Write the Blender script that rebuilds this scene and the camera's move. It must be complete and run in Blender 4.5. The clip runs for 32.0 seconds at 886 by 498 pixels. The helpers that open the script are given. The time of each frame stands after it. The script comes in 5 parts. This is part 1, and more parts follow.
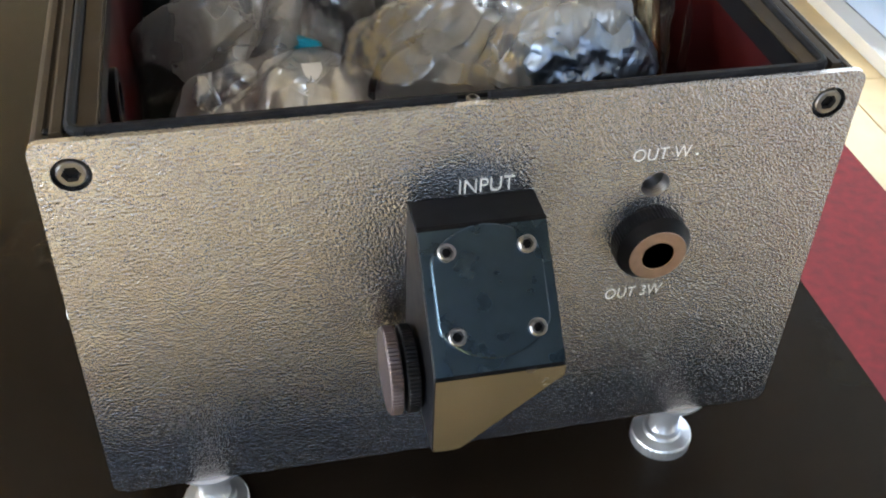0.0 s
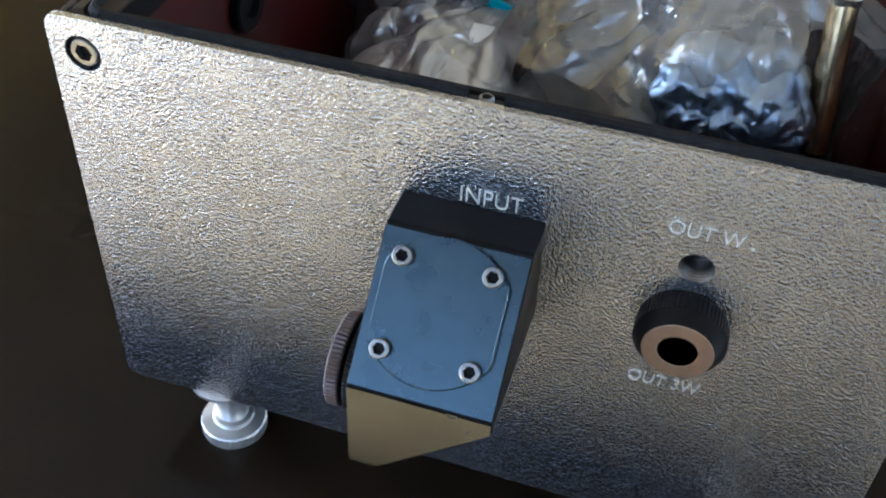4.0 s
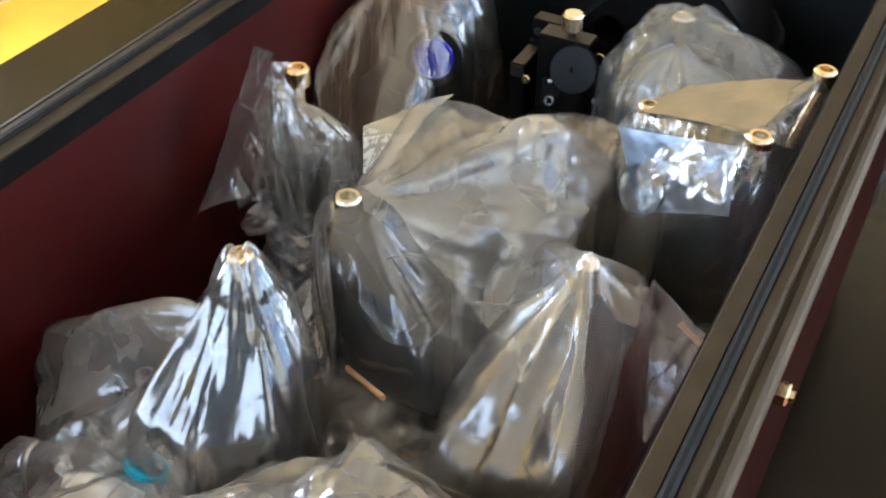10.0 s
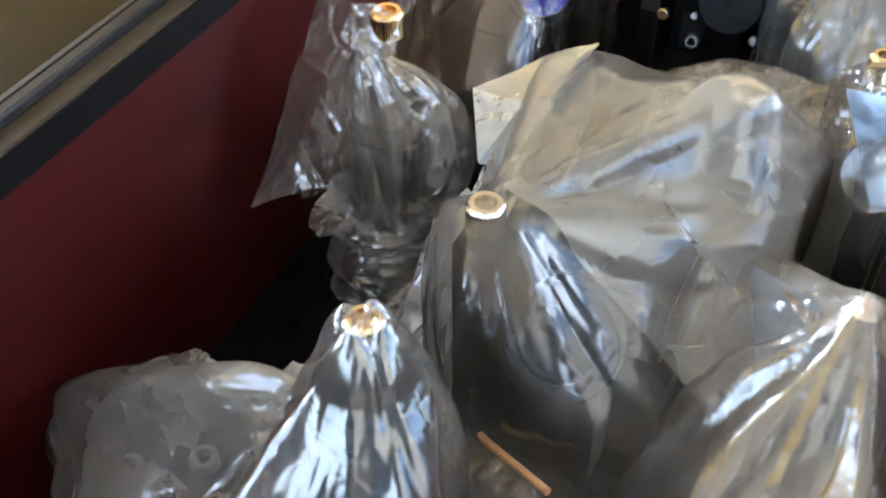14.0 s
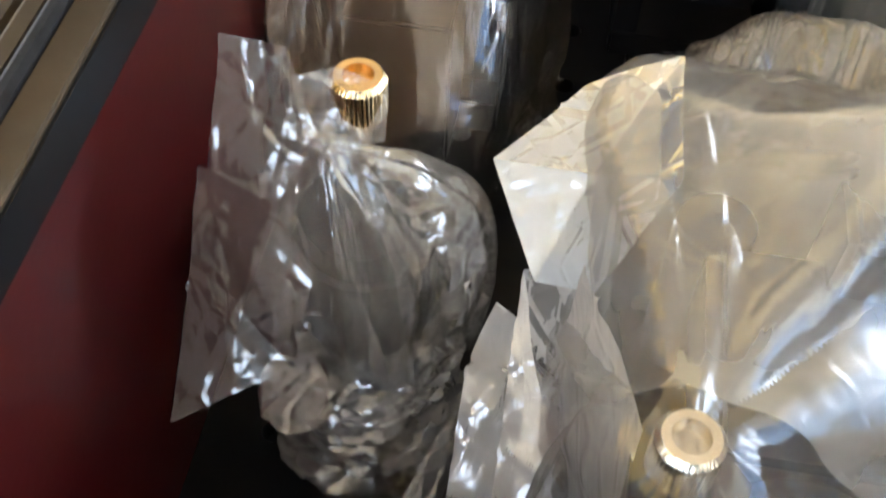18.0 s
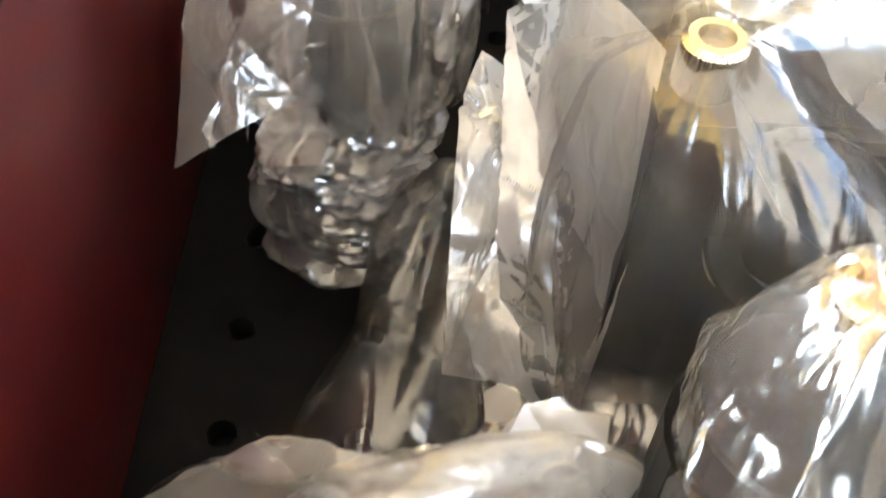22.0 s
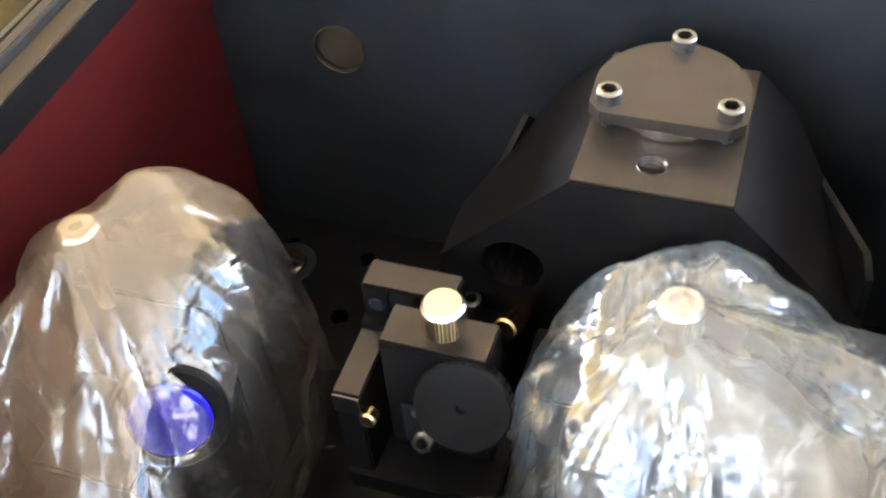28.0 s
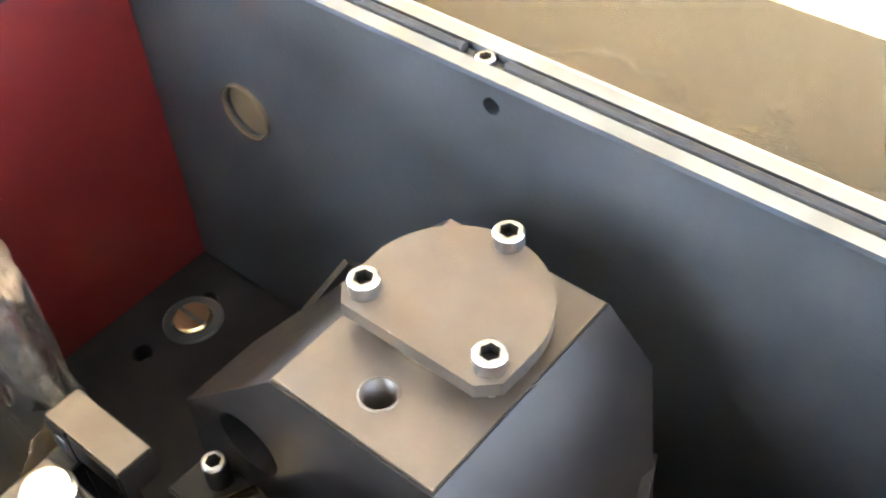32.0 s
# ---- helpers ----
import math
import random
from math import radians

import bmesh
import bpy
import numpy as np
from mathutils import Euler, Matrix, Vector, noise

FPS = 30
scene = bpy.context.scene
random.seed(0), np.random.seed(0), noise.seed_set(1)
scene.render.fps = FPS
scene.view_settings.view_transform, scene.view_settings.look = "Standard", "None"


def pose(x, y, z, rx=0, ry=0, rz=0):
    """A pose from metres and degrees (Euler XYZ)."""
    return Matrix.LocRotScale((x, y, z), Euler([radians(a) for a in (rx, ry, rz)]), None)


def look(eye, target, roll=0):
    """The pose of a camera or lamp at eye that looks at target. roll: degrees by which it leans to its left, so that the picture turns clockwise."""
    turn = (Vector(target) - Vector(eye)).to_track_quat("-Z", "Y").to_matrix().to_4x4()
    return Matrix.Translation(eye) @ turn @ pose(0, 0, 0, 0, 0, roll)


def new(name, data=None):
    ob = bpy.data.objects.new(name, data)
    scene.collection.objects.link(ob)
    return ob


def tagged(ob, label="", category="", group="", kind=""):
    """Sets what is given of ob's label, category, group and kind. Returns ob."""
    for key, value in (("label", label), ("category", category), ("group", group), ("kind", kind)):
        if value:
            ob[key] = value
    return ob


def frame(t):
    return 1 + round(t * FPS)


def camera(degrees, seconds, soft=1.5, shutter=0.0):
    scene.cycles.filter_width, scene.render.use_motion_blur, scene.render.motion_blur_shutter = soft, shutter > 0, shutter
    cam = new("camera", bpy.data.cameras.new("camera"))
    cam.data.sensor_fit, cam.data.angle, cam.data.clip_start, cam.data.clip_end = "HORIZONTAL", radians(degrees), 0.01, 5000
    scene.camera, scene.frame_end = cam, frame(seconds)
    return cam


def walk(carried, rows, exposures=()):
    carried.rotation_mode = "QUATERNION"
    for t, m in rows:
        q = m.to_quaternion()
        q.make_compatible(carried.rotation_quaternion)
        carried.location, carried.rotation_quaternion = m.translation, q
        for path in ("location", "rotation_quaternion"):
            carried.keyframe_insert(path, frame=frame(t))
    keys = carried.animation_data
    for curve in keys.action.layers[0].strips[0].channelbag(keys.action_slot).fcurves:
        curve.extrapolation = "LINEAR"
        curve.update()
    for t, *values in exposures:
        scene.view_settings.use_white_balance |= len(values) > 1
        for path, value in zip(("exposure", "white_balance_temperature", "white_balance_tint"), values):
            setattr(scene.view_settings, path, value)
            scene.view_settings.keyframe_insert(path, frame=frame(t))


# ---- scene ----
cam = camera(45.0, 32.0, 2.0, 0.5)
PATH = [
    (0, (-0.0700, -0.2542, 0.3467), (-0.0338, -0.1051, 0.2184), 2.32),
    (0.5, (-0.0527, -0.2504, 0.3421), (-0.0223, -0.1004, 0.2134), 2.51),
    (1, (-0.0342, -0.2445, 0.3369), (-0.0137, -0.0950, 0.2057), 2.26),
    (1.5, (-0.0138, -0.2430, 0.3355), (-0.0055, -0.0926, 0.2040), 1.75),
    (2, (0.0076, -0.2498, 0.3380), (0.0024, -0.0992, 0.2066), 1.34),
    (2.5, (0.0272, -0.2471, 0.3409), (0.0119, -0.0952, 0.2117), 1.78),
    (4.5, (0.0611, -0.1935, 0.3321), (0.0144, -0.0557, 0.1949), 2.82),
    (5, (0.0756, -0.1672, 0.3289), (0.0211, -0.0275, 0.1966), 2.84),
    (5.5, (0.0868, -0.1355, 0.3340), (0.0281, 0.0023, 0.2014), 2.24),
    (6, (0.0964, -0.1088, 0.3400), (0.0350, 0.0278, 0.2076), 0.78),
    (6.5, (0.0984, -0.0892, 0.3497), (0.0385, 0.0509, 0.2202), 0.55),
    (7, (0.1048, -0.0777, 0.3622), (0.0457, 0.0641, 0.2340), -0.56),
    (7.5, (0.1194, -0.0687, 0.3643), (0.0599, 0.0734, 0.2368), -0.24),
    (8, (0.1214, -0.0533, 0.3725), (0.0625, 0.0895, 0.2455), 0.57),
    (8.5, (0.1225, -0.0320, 0.3739), (0.0614, 0.1086, 0.2454), 0.80),
    (9, (0.1258, -0.0099, 0.3734), (0.0639, 0.1284, 0.2428), 1.50),
    (9.5, (0.1337, 0.0103, 0.3765), (0.0682, 0.1461, 0.2451), 1.55),
    (10, (0.1398, 0.0274, 0.3685), (0.0660, 0.1615, 0.2399), -0.13),
    (10.5, (0.1414, 0.0365, 0.3600), (0.0578, 0.1657, 0.2322), 0.46),
    (11, (0.1566, 0.0459, 0.3690), (0.0593, 0.1624, 0.2388), -0.01),
    (11.5, (0.1629, 0.0563, 0.3643), (0.0563, 0.1646, 0.2342), 0.09),
    (12, (0.1552, 0.0694, 0.3494), (0.0421, 0.1723, 0.2204), -1.18),
    (12.5, (0.1370, 0.0797, 0.3450), (0.0308, 0.1850, 0.2122), -0.71),
    (13, (0.1138, 0.0742, 0.3436), (0.0190, 0.1886, 0.2097), -0.37),
    (15.5, (-0.0230, 0.1476, 0.2847), (-0.0494, 0.2707, 0.1293), 1.27),
    (16, (-0.0344, 0.1641, 0.2819), (-0.0532, 0.2849, 0.1237), 2.43),
    (16.5, (-0.0403, 0.1779, 0.2788), (-0.0564, 0.2990, 0.1204), 2.95),
    (17, (-0.0415, 0.1846, 0.2805), (-0.0562, 0.3062, 0.1223), 3.06),
    (17.5, (-0.0440, 0.1884, 0.2839), (-0.0574, 0.3103, 0.1258), 3.40),
    (18, (-0.0433, 0.1848, 0.2785), (-0.0595, 0.3076, 0.1215), 2.32),
    (18.5, (-0.0395, 0.1750, 0.2692), (-0.0536, 0.2977, 0.1119), 2.79),
    (19, (-0.0319, 0.1644, 0.2618), (-0.0449, 0.2875, 0.1047), 2.86),
    (19.5, (-0.0332, 0.1457, 0.2569), (-0.0450, 0.2701, 0.1008), 3.20),
    (20, (-0.0330, 0.1300, 0.2574), (-0.0460, 0.2549, 0.1018), 3.06),
    (20.5, (-0.0506, 0.1258, 0.2602), (-0.0622, 0.2535, 0.1067), 4.96),
    (21, (-0.0567, 0.1284, 0.2582), (-0.0576, 0.2586, 0.1064), 7.04),
    (21.5, (-0.0650, 0.1256, 0.2524), (-0.0570, 0.2556, 0.1006), 6.56),
    (22, (-0.0569, 0.1411, 0.2482), (-0.0535, 0.2689, 0.0944), 4.56),
    (22.5, (-0.0481, 0.1553, 0.2433), (-0.0467, 0.2862, 0.0920), 3.32),
    (23, (-0.0341, 0.1804, 0.2494), (-0.0427, 0.3027, 0.0913), 2.08),
    (23.5, (-0.0243, 0.2043, 0.2500), (-0.0407, 0.3248, 0.0911), 0.71),
    (24, (-0.0190, 0.2269, 0.2517), (-0.0369, 0.3468, 0.0926), 1.65),
    (24.5, (-0.0028, 0.2455, 0.2606), (-0.0312, 0.3626, 0.1010), -1.98),
    (25, (-0.0010, 0.2634, 0.2653), (-0.0371, 0.3773, 0.1049), -4.92),
    (25.5, (0.0053, 0.2785, 0.2751), (-0.0354, 0.3922, 0.1157), -5.48),
    (26, (0.0172, 0.2791, 0.2903), (-0.0242, 0.3939, 0.1319), -5.34),
    (26.5, (0.0250, 0.2764, 0.3116), (-0.0182, 0.3922, 0.1544), -6.31),
    (28.5, (0.0564, 0.2918, 0.3162), (-0.0038, 0.4191, 0.1742), -5.69),
    (29, (0.0677, 0.3024, 0.3175), (-0.0062, 0.4219, 0.1752), -6.60),
    (29.5, (0.0559, 0.3079, 0.3157), (-0.0157, 0.4292, 0.1738), -6.45),
    (30, (0.0505, 0.2993, 0.3157), (-0.0112, 0.4281, 0.1757), -5.40),
    (30.5, (0.0602, 0.3088, 0.3197), (0.0025, 0.4403, 0.1806), -5.28),
    (31, (0.0754, 0.3338, 0.3089), (0.0095, 0.4582, 0.1669), -4.46),
    (31.5, (0.0851, 0.3655, 0.3061), (0.0083, 0.4804, 0.1616), -3.61),
    (32, (0.1010, 0.3859, 0.2976), (0.0072, 0.4882, 0.1536), -4.18),
]
walk(cam, [(t, look(eye, target, roll)) for t, eye, target, roll in PATH], [(0, 1.8, 6200, 10), (1, 1.8, 6200, 10), (2.5, 1.6, 5600, 10), (5, 1.6, 5200, 8), (6, 2.05, 5400, 8), (7, 2.6, 5950, 8), (8, 2.5, 6150, 9), (11, 2.5, 6000, 9), (13, 2.55, 5800, 9), (16, 2.75, 6300, 10), (18, 2.85, 6400, 11), (19, 2.95, 6800, 11), (20, 3.4, 6850, 11), (22, 3.7, 6850, 11), (23, 3.05, 6400, 11), (25, 2.65, 6350, 10), (26, 3.25, 6600, 10), (28.5, 3.9, 6350, 11), (30, 4.35, 6500, 11), (31, 4.9, 6750, 11), (32, 5.5, 6500, 10)])

# ---- world and light ----
SUN_DIR = Vector((0.71, 0.10, -0.70)).normalized()
world = bpy.data.worlds.new("sky")
scene.world = world
world.use_nodes = True
wn = world.node_tree.nodes
sky = wn.new("ShaderNodeTexSky")
sky.sky_type, sky.sun_disc = "NISHITA", False
sky.sun_elevation, sky.sun_rotation = math.asin(-SUN_DIR.z), math.atan2(-SUN_DIR.x, -SUN_DIR.y)
wn["Background"].inputs["Strength"].default_value = 0.12
world.node_tree.links.new(sky.outputs[0], wn["Background"].inputs["Color"])


def lamp(name, kind, m, energy, color, size=None):
    d = bpy.data.lights.new(name, kind)
    d.energy, d.color = energy, color
    if size and kind == "AREA":
        d.shape, d.size, d.size_y = "RECTANGLE", size[0], size[1]
    ob = new(name, d)
    ob.matrix_world = m
    return ob


sun = lamp("sun", "SUN", look((0, 0, 0), SUN_DIR), 5.0, (1.0, 0.94, 0.84))
sun.data.angle = radians(0.6)
FLOOR = -0.72
lamp("door_light_west", "AREA", look((-1.86, -0.65, 0.08), (0, -0.65, 0.68)), 17, (0.78, 0.88, 1.0), (1.5, 1.3))
lamp("window_light_west", "AREA", look((-1.86, 0.78, 0.49), (0, 0.5, 0.77)), 8.5, (0.78, 0.88, 1.0), (0.9, 0.34))
lamp("window_light_east", "AREA", look((1.17, 1.35, 0.1), (0, 0.9, 0.0)), 6.5, (0.90, 0.95, 1.0), (1.3, 1.5))
lamp("window_light_south", "AREA", look((-0.62, -1.57, 0.95), (-0.62, 0, 0.3)), 2.6, (0.80, 0.90, 1.0), (1.3, 1.1))

# ---- materials ----


def material(name, color=(0.5, 0.5, 0.5), rough=0.5, metal=0.0, vary=0.12, scale=60.0, bump=0.0, bump_scale=400.0, spec=0.5, per_object=0.0):
    """A surface with stains at one scale and fine relief at another."""
    m = bpy.data.materials.new(name)
    m.use_nodes = True
    nt = m.node_tree
    n, ln = nt.nodes, nt.links
    p = n["Principled BSDF"]
    p.inputs["Roughness"].default_value, p.inputs["Metallic"].default_value = rough, metal
    p.inputs["Specular IOR Level"].default_value = spec
    tc = n.new("ShaderNodeTexCoord")
    big = n.new("ShaderNodeTexNoise")
    big.inputs["Scale"].default_value, big.inputs["Detail"].default_value = scale, 6.0
    ln.new(tc.outputs["Object"], big.inputs["Vector"])
    ramp = n.new("ShaderNodeMapRange")
    ramp.inputs[1].default_value, ramp.inputs[2].default_value = 0.3, 0.7
    ramp.inputs[3].default_value, ramp.inputs[4].default_value = 1 - vary, 1 + vary
    ln.new(big.outputs[0], ramp.inputs[0])
    value = ramp.outputs[0]
    if per_object:
        info = n.new("ShaderNodeObjectInfo")
        rr = n.new("ShaderNodeMapRange")
        rr.inputs[3].default_value, rr.inputs[4].default_value = 1 - per_object, 1 + per_object
        ln.new(info.outputs["Random"], rr.inputs[0])
        mul = n.new("ShaderNodeMath")
        mul.operation = "MULTIPLY"
        ln.new(value, mul.inputs[0])
        ln.new(rr.outputs[0], mul.inputs[1])
        value = mul.outputs[0]
    hsv = n.new("ShaderNodeHueSaturation")
    hsv.inputs["Color"].default_value = (*color, 1)
    ln.new(value, hsv.inputs["Value"])
    ln.new(hsv.outputs[0], p.inputs["Base Color"])
    rg = n.new("ShaderNodeMapRange")
    rg.inputs[3].default_value, rg.inputs[4].default_value = max(0.02, rough * 0.8), min(1, rough * 1.2)
    ln.new(big.outputs[0], rg.inputs[0])
    ln.new(rg.outputs[0], p.inputs["Roughness"])
    if bump:
        fine = n.new("ShaderNodeTexNoise")
        fine.inputs["Scale"].default_value, fine.inputs["Detail"].default_value = bump_scale, 3.0
        ln.new(tc.outputs["Object"], fine.inputs["Vector"])
        b = n.new("ShaderNodeBump")
        b.inputs["Strength"].default_value, b.inputs["Distance"].default_value = bump, 0.0006
        ln.new(fine.outputs[0], b.inputs["Height"])
        ln.new(b.outputs[0], p.inputs["Normal"])
    return m


def film(name, haze, tint=(0.90, 0.87, 0.83), gloss=0.09, rough=0.25, crinkle=0.7):
    """Thin clear wrapping: mostly see-through, a little milky, with sharp reflections on its creases."""
    m = bpy.data.materials.new(name)
    m.use_nodes = True
    nt = m.node_tree
    n, ln = nt.nodes, nt.links
    n.remove(n["Principled BSDF"])
    out = n["Material Output"]
    tc = n.new("ShaderNodeTexCoord")
    warp = n.new("ShaderNodeTexNoise")
    warp.inputs["Scale"].default_value, warp.inputs["Detail"].default_value = 30, 3
    ln.new(tc.outputs["Object"], warp.inputs["Vector"])
    along = n.new("ShaderNodeAttribute")
    along.attribute_name = "fold"

    def maths(op, a, b):
        q = n.new("ShaderNodeMath")
        q.operation = op
        for i, v in enumerate((a, b)):
            if isinstance(v, (int, float)):
                q.inputs[i].default_value = v
            else:
                ln.new(v, q.inputs[i])
        return q.outputs[0]

    height, lines = 0.0, 0.0
    for source, scale, wide_, panel, ridge in ((along.outputs["Vector"], 1.0, 0.10, 0.45, 0.38), (tc.outputs["Object"], 46, 0.05, 1.1, 0.30), (tc.outputs["Object"], 135, 0.08, 0.15, 0.08)):
        cre = n.new("ShaderNodeTexVoronoi")
        cre.feature = "DISTANCE_TO_EDGE"
        cre.inputs["Scale"].default_value = scale
        ln.new(source, cre.inputs["Vector"])
        edge = n.new("ShaderNodeMapRange")
        edge.inputs[1].default_value, edge.inputs[2].default_value = 0.0, wide_
        edge.inputs[3].default_value, edge.inputs[4].default_value = 1.0, 0.0
        ln.new(cre.outputs["Distance"], edge.inputs[0])
        height = maths("ADD", height, maths("MULTIPLY", cre.outputs["Distance"], panel))
        height = maths("ADD", height, maths("MULTIPLY", edge.outputs[0], ridge))
        lines = maths("ADD", lines, maths("MULTIPLY", edge.outputs[0], ridge))
    b = n.new("ShaderNodeBump")
    b.inputs["Strength"].default_value, b.inputs["Distance"].default_value = crinkle, 0.001
    ln.new(height, b.inputs["Height"])
    clear = n.new("ShaderNodeBsdfTransparent")
    clear.inputs[0].default_value = (0.97, 0.96, 0.95, 1)
    milk = n.new("ShaderNodeBsdfDiffuse")
    milk.inputs[0].default_value = (*tint, 1)
    thru = n.new("ShaderNodeBsdfTranslucent")
    thru.inputs[0].default_value = (*tint, 1)
    both = n.new("ShaderNodeMixShader")
    both.inputs[0].default_value = 0.5
    ln.new(milk.outputs[0], both.inputs[1])
    ln.new(thru.outputs[0], both.inputs[2])
    hz = n.new("ShaderNodeMapRange")
    hz.inputs[1].default_value, hz.inputs[2].default_value = 0.35, 0.65
    hz.inputs[3].default_value, hz.inputs[4].default_value = haze * 0.8, haze * 1.2
    ln.new(warp.outputs[0], hz.inputs[0])
    body = n.new("ShaderNodeMixShader")
    ln.new(maths("ADD", hz.outputs[0], maths("MULTIPLY", lines, 0.16 * min(1.0, crinkle))), body.inputs[0])
    ln.new(clear.outputs[0], body.inputs[1])
    ln.new(both.outputs[0], body.inputs[2])
    shine = n.new("ShaderNodeBsdfGlossy")
    shine.inputs["Roughness"].default_value = rough
    ln.new(b.outputs[0], shine.inputs["Normal"])
    lw = n.new("ShaderNodeFresnel")
    lw.inputs[0].default_value = 1.5
    ln.new(b.outputs[0], lw.inputs["Normal"])
    amount = n.new("ShaderNodeMapRange")
    amount.inputs[3].default_value, amount.inputs[4].default_value = gloss, 0.7
    ln.new(lw.outputs[0], amount.inputs[0])
    last = n.new("ShaderNodeMixShader")
    ln.new(amount.outputs[0], last.inputs[0])
    ln.new(body.outputs[0], last.inputs[1])
    ln.new(shine.outputs[0], last.inputs[2])
    ln.new(last.outputs[0], out.inputs[0])
    return m


def glass(name, color, rough=0.02):
    m = bpy.data.materials.new(name)
    m.use_nodes = True
    p = m.node_tree.nodes["Principled BSDF"]
    p.inputs["Base Color"].default_value = (*color, 1)
    p.inputs["Transmission Weight"].default_value, p.inputs["Roughness"].default_value, p.inputs["IOR"].default_value = 1.0, rough, 1.5
    return m


PAINT = material("wrinkle_paint", (0.56, 0.55, 0.56), 0.14, 1.0, 0.06, 30, 1.0, 1050)
# Brownish metal: the sheen on the black block's lower face, put into colour.
LOWER_SHEEN = material("lower_face_sheen", (0.15, 0.14, 0.125), 0.26, 1.0, 0.1, 60, 0.05, 900)
SIDE_PAINT = material("side_paint", (0.014, 0.005, 0.004), 0.6, 0.0, 0.12, 30, 0.25, 900, spec=0.0)
RED = material("red_lacquer", (0.045, 0.0035, 0.0035), 0.40, 0.0, 0.12, 25, 0.05, 500, spec=0.3)
INK = material("black_coat", (0.016, 0.018, 0.021), 0.36, 0.0, 0.2, 40, 0.12, 900, spec=0.32)
# Machined metal; its blue tint paints the sheen on the slanted face.
BLOCK = material("machined_block_sheen", (0.055, 0.08, 0.10), 0.28, 1.0, 0.12, 90, 0.04, 1500)
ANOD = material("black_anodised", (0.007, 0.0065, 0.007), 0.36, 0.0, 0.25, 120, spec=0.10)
RIM = material("bronze_rim", (0.050, 0.038, 0.026), 0.55, 0.10, 0.15, 90, 0.08, 900, spec=0.03)
MILLED = material("milled_aluminium", (0.12, 0.135, 0.165), 0.42, 1.0, 0.12, 120, 0.06, 1500)
RUBBER = material("gasket_rubber", (0.018, 0.018, 0.020), 0.6, 0.0, 0.25, 300, 0.1, 1500, spec=0.06)
BRASS = material("brass", (0.70, 0.53, 0.31), 0.24, 1.0, 0.15, 200, 0.06, 2000)
GOLD = material("polished_brass", (0.80, 0.58, 0.32), 0.18, 1.0, 0.12, 200)
STEEL = material("screw_steel", (0.23, 0.22, 0.215), 0.30, 1.0, 0.15, 300, 0.08, 2500)
ALU = material("turned_aluminium", (0.78, 0.78, 0.79), 0.34, 0.85, 0.06, 150, 0.08, 2500)
NICKEL = material("nickel_knob", (0.75, 0.68, 0.55), 0.22, 1.0, 0.1, 150)
# Satin bronze of the plates; also paints the lit tops of black parts.
PLATE = material("satin_plate_lit_top", (0.048, 0.040, 0.035), 0.36, 0.6, 0.12, 120, 0.06, 1800)
BROWN_KNOB = material("brown_anodised", (0.085, 0.062, 0.060), 0.4, 0.5, 0.2, 300, 0.1, 2000)
RINGFACE = material("ring_face", (0.26, 0.17, 0.12), 0.36, 0.5, 0.1, 300)
WHITE_INK = material("white_print", (0.62, 0.61, 0.58), 0.6, 0.0, 0.15, 900)
TABLE = material("dark_table_laminate", (0.013, 0.009, 0.006), 0.20, 0.0, 0.25, 9, 0.04, 700, spec=0.17)
WOOD = material("oak_plank", (0.62, 0.48, 0.26), 0.38, 0.0, 0.12, 14, 0.1, 300, per_object=0.12)
CARPET = material("red_carpet", (0.17, 0.014, 0.018), 0.95, 0.0, 0.25, 60, 1.0, 500)
MAT = material("yellow_mat", (0.80, 0.56, 0.08), 0.7, 0.0, 0.12, 6, 0.3, 300)
WHITE_SHEET = material("white_sheet", (0.82, 0.78, 0.74), 0.6, 0.0, 0.08, 30)
WARM = material("warm_wall", (0.66, 0.55, 0.36), 0.8, 0.0, 0.06, 5, 0.1, 200)
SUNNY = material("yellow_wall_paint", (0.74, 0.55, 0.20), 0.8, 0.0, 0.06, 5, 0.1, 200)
DUSK = material("blue_wall_paint", (0.07, 0.10, 0.15), 0.8, 0.0, 0.05, 5, 0.1, 200)
CEIL = material("ceiling_paint", (0.30, 0.265, 0.22), 0.8, 0.0, 0.05, 5, 0.1, 200)
WALL = material("white_wall", (0.80, 0.79, 0.76), 0.8, 0.0, 0.05, 5, 0.1, 200)
FILM = film("clear_film", 0.045, (0.93, 0.89, 0.84), gloss=0.14, rough=0.13)
MILKY = film("milky_film", 0.20, (0.93, 0.88, 0.81), gloss=0.19, rough=0.15)
WHITE_FILM = film("white_film", 0.75, (0.94, 0.93, 0.92), 0.24, 0.16)
# Dense blue-white haze: a window's reflection put into the flap's own colour.
SHEEN_FILM = film("window_sheen_film", 0.85, (0.84, 0.93, 1.0), 0.3, 0.2, 0.7)
BEIGE = film("beige_film", 0.33, (0.66, 0.48, 0.32), 0.09, 0.18, 0.3)
PALE = film("pale_film", 0.50, (0.96, 0.93, 0.90), 0.42, 0.15, 1.1)
CLOUDY = film("cloudy_film", 0.30, (0.93, 0.90, 0.86), 0.13, 0.18, 0.4)
SOFT = film("soft_beige_film", 0.18, (0.90, 0.83, 0.74), 0.20, 0.15, 0.9)
HAZY = film("hazy_film", 0.30, (0.93, 0.90, 0.86), 0.17, 0.22, 0.3)
SATIN = film("satin_film", 0.18, (0.93, 0.89, 0.84), 0.19, 0.17, 0.35)
THIN = film("thin_film", 0.07, (0.93, 0.90, 0.86), 0.11, 0.15, 0.25)
TAUT = film("taut_film", 0.07, (0.93, 0.91, 0.88), 0.19, 0.14, 0.15)
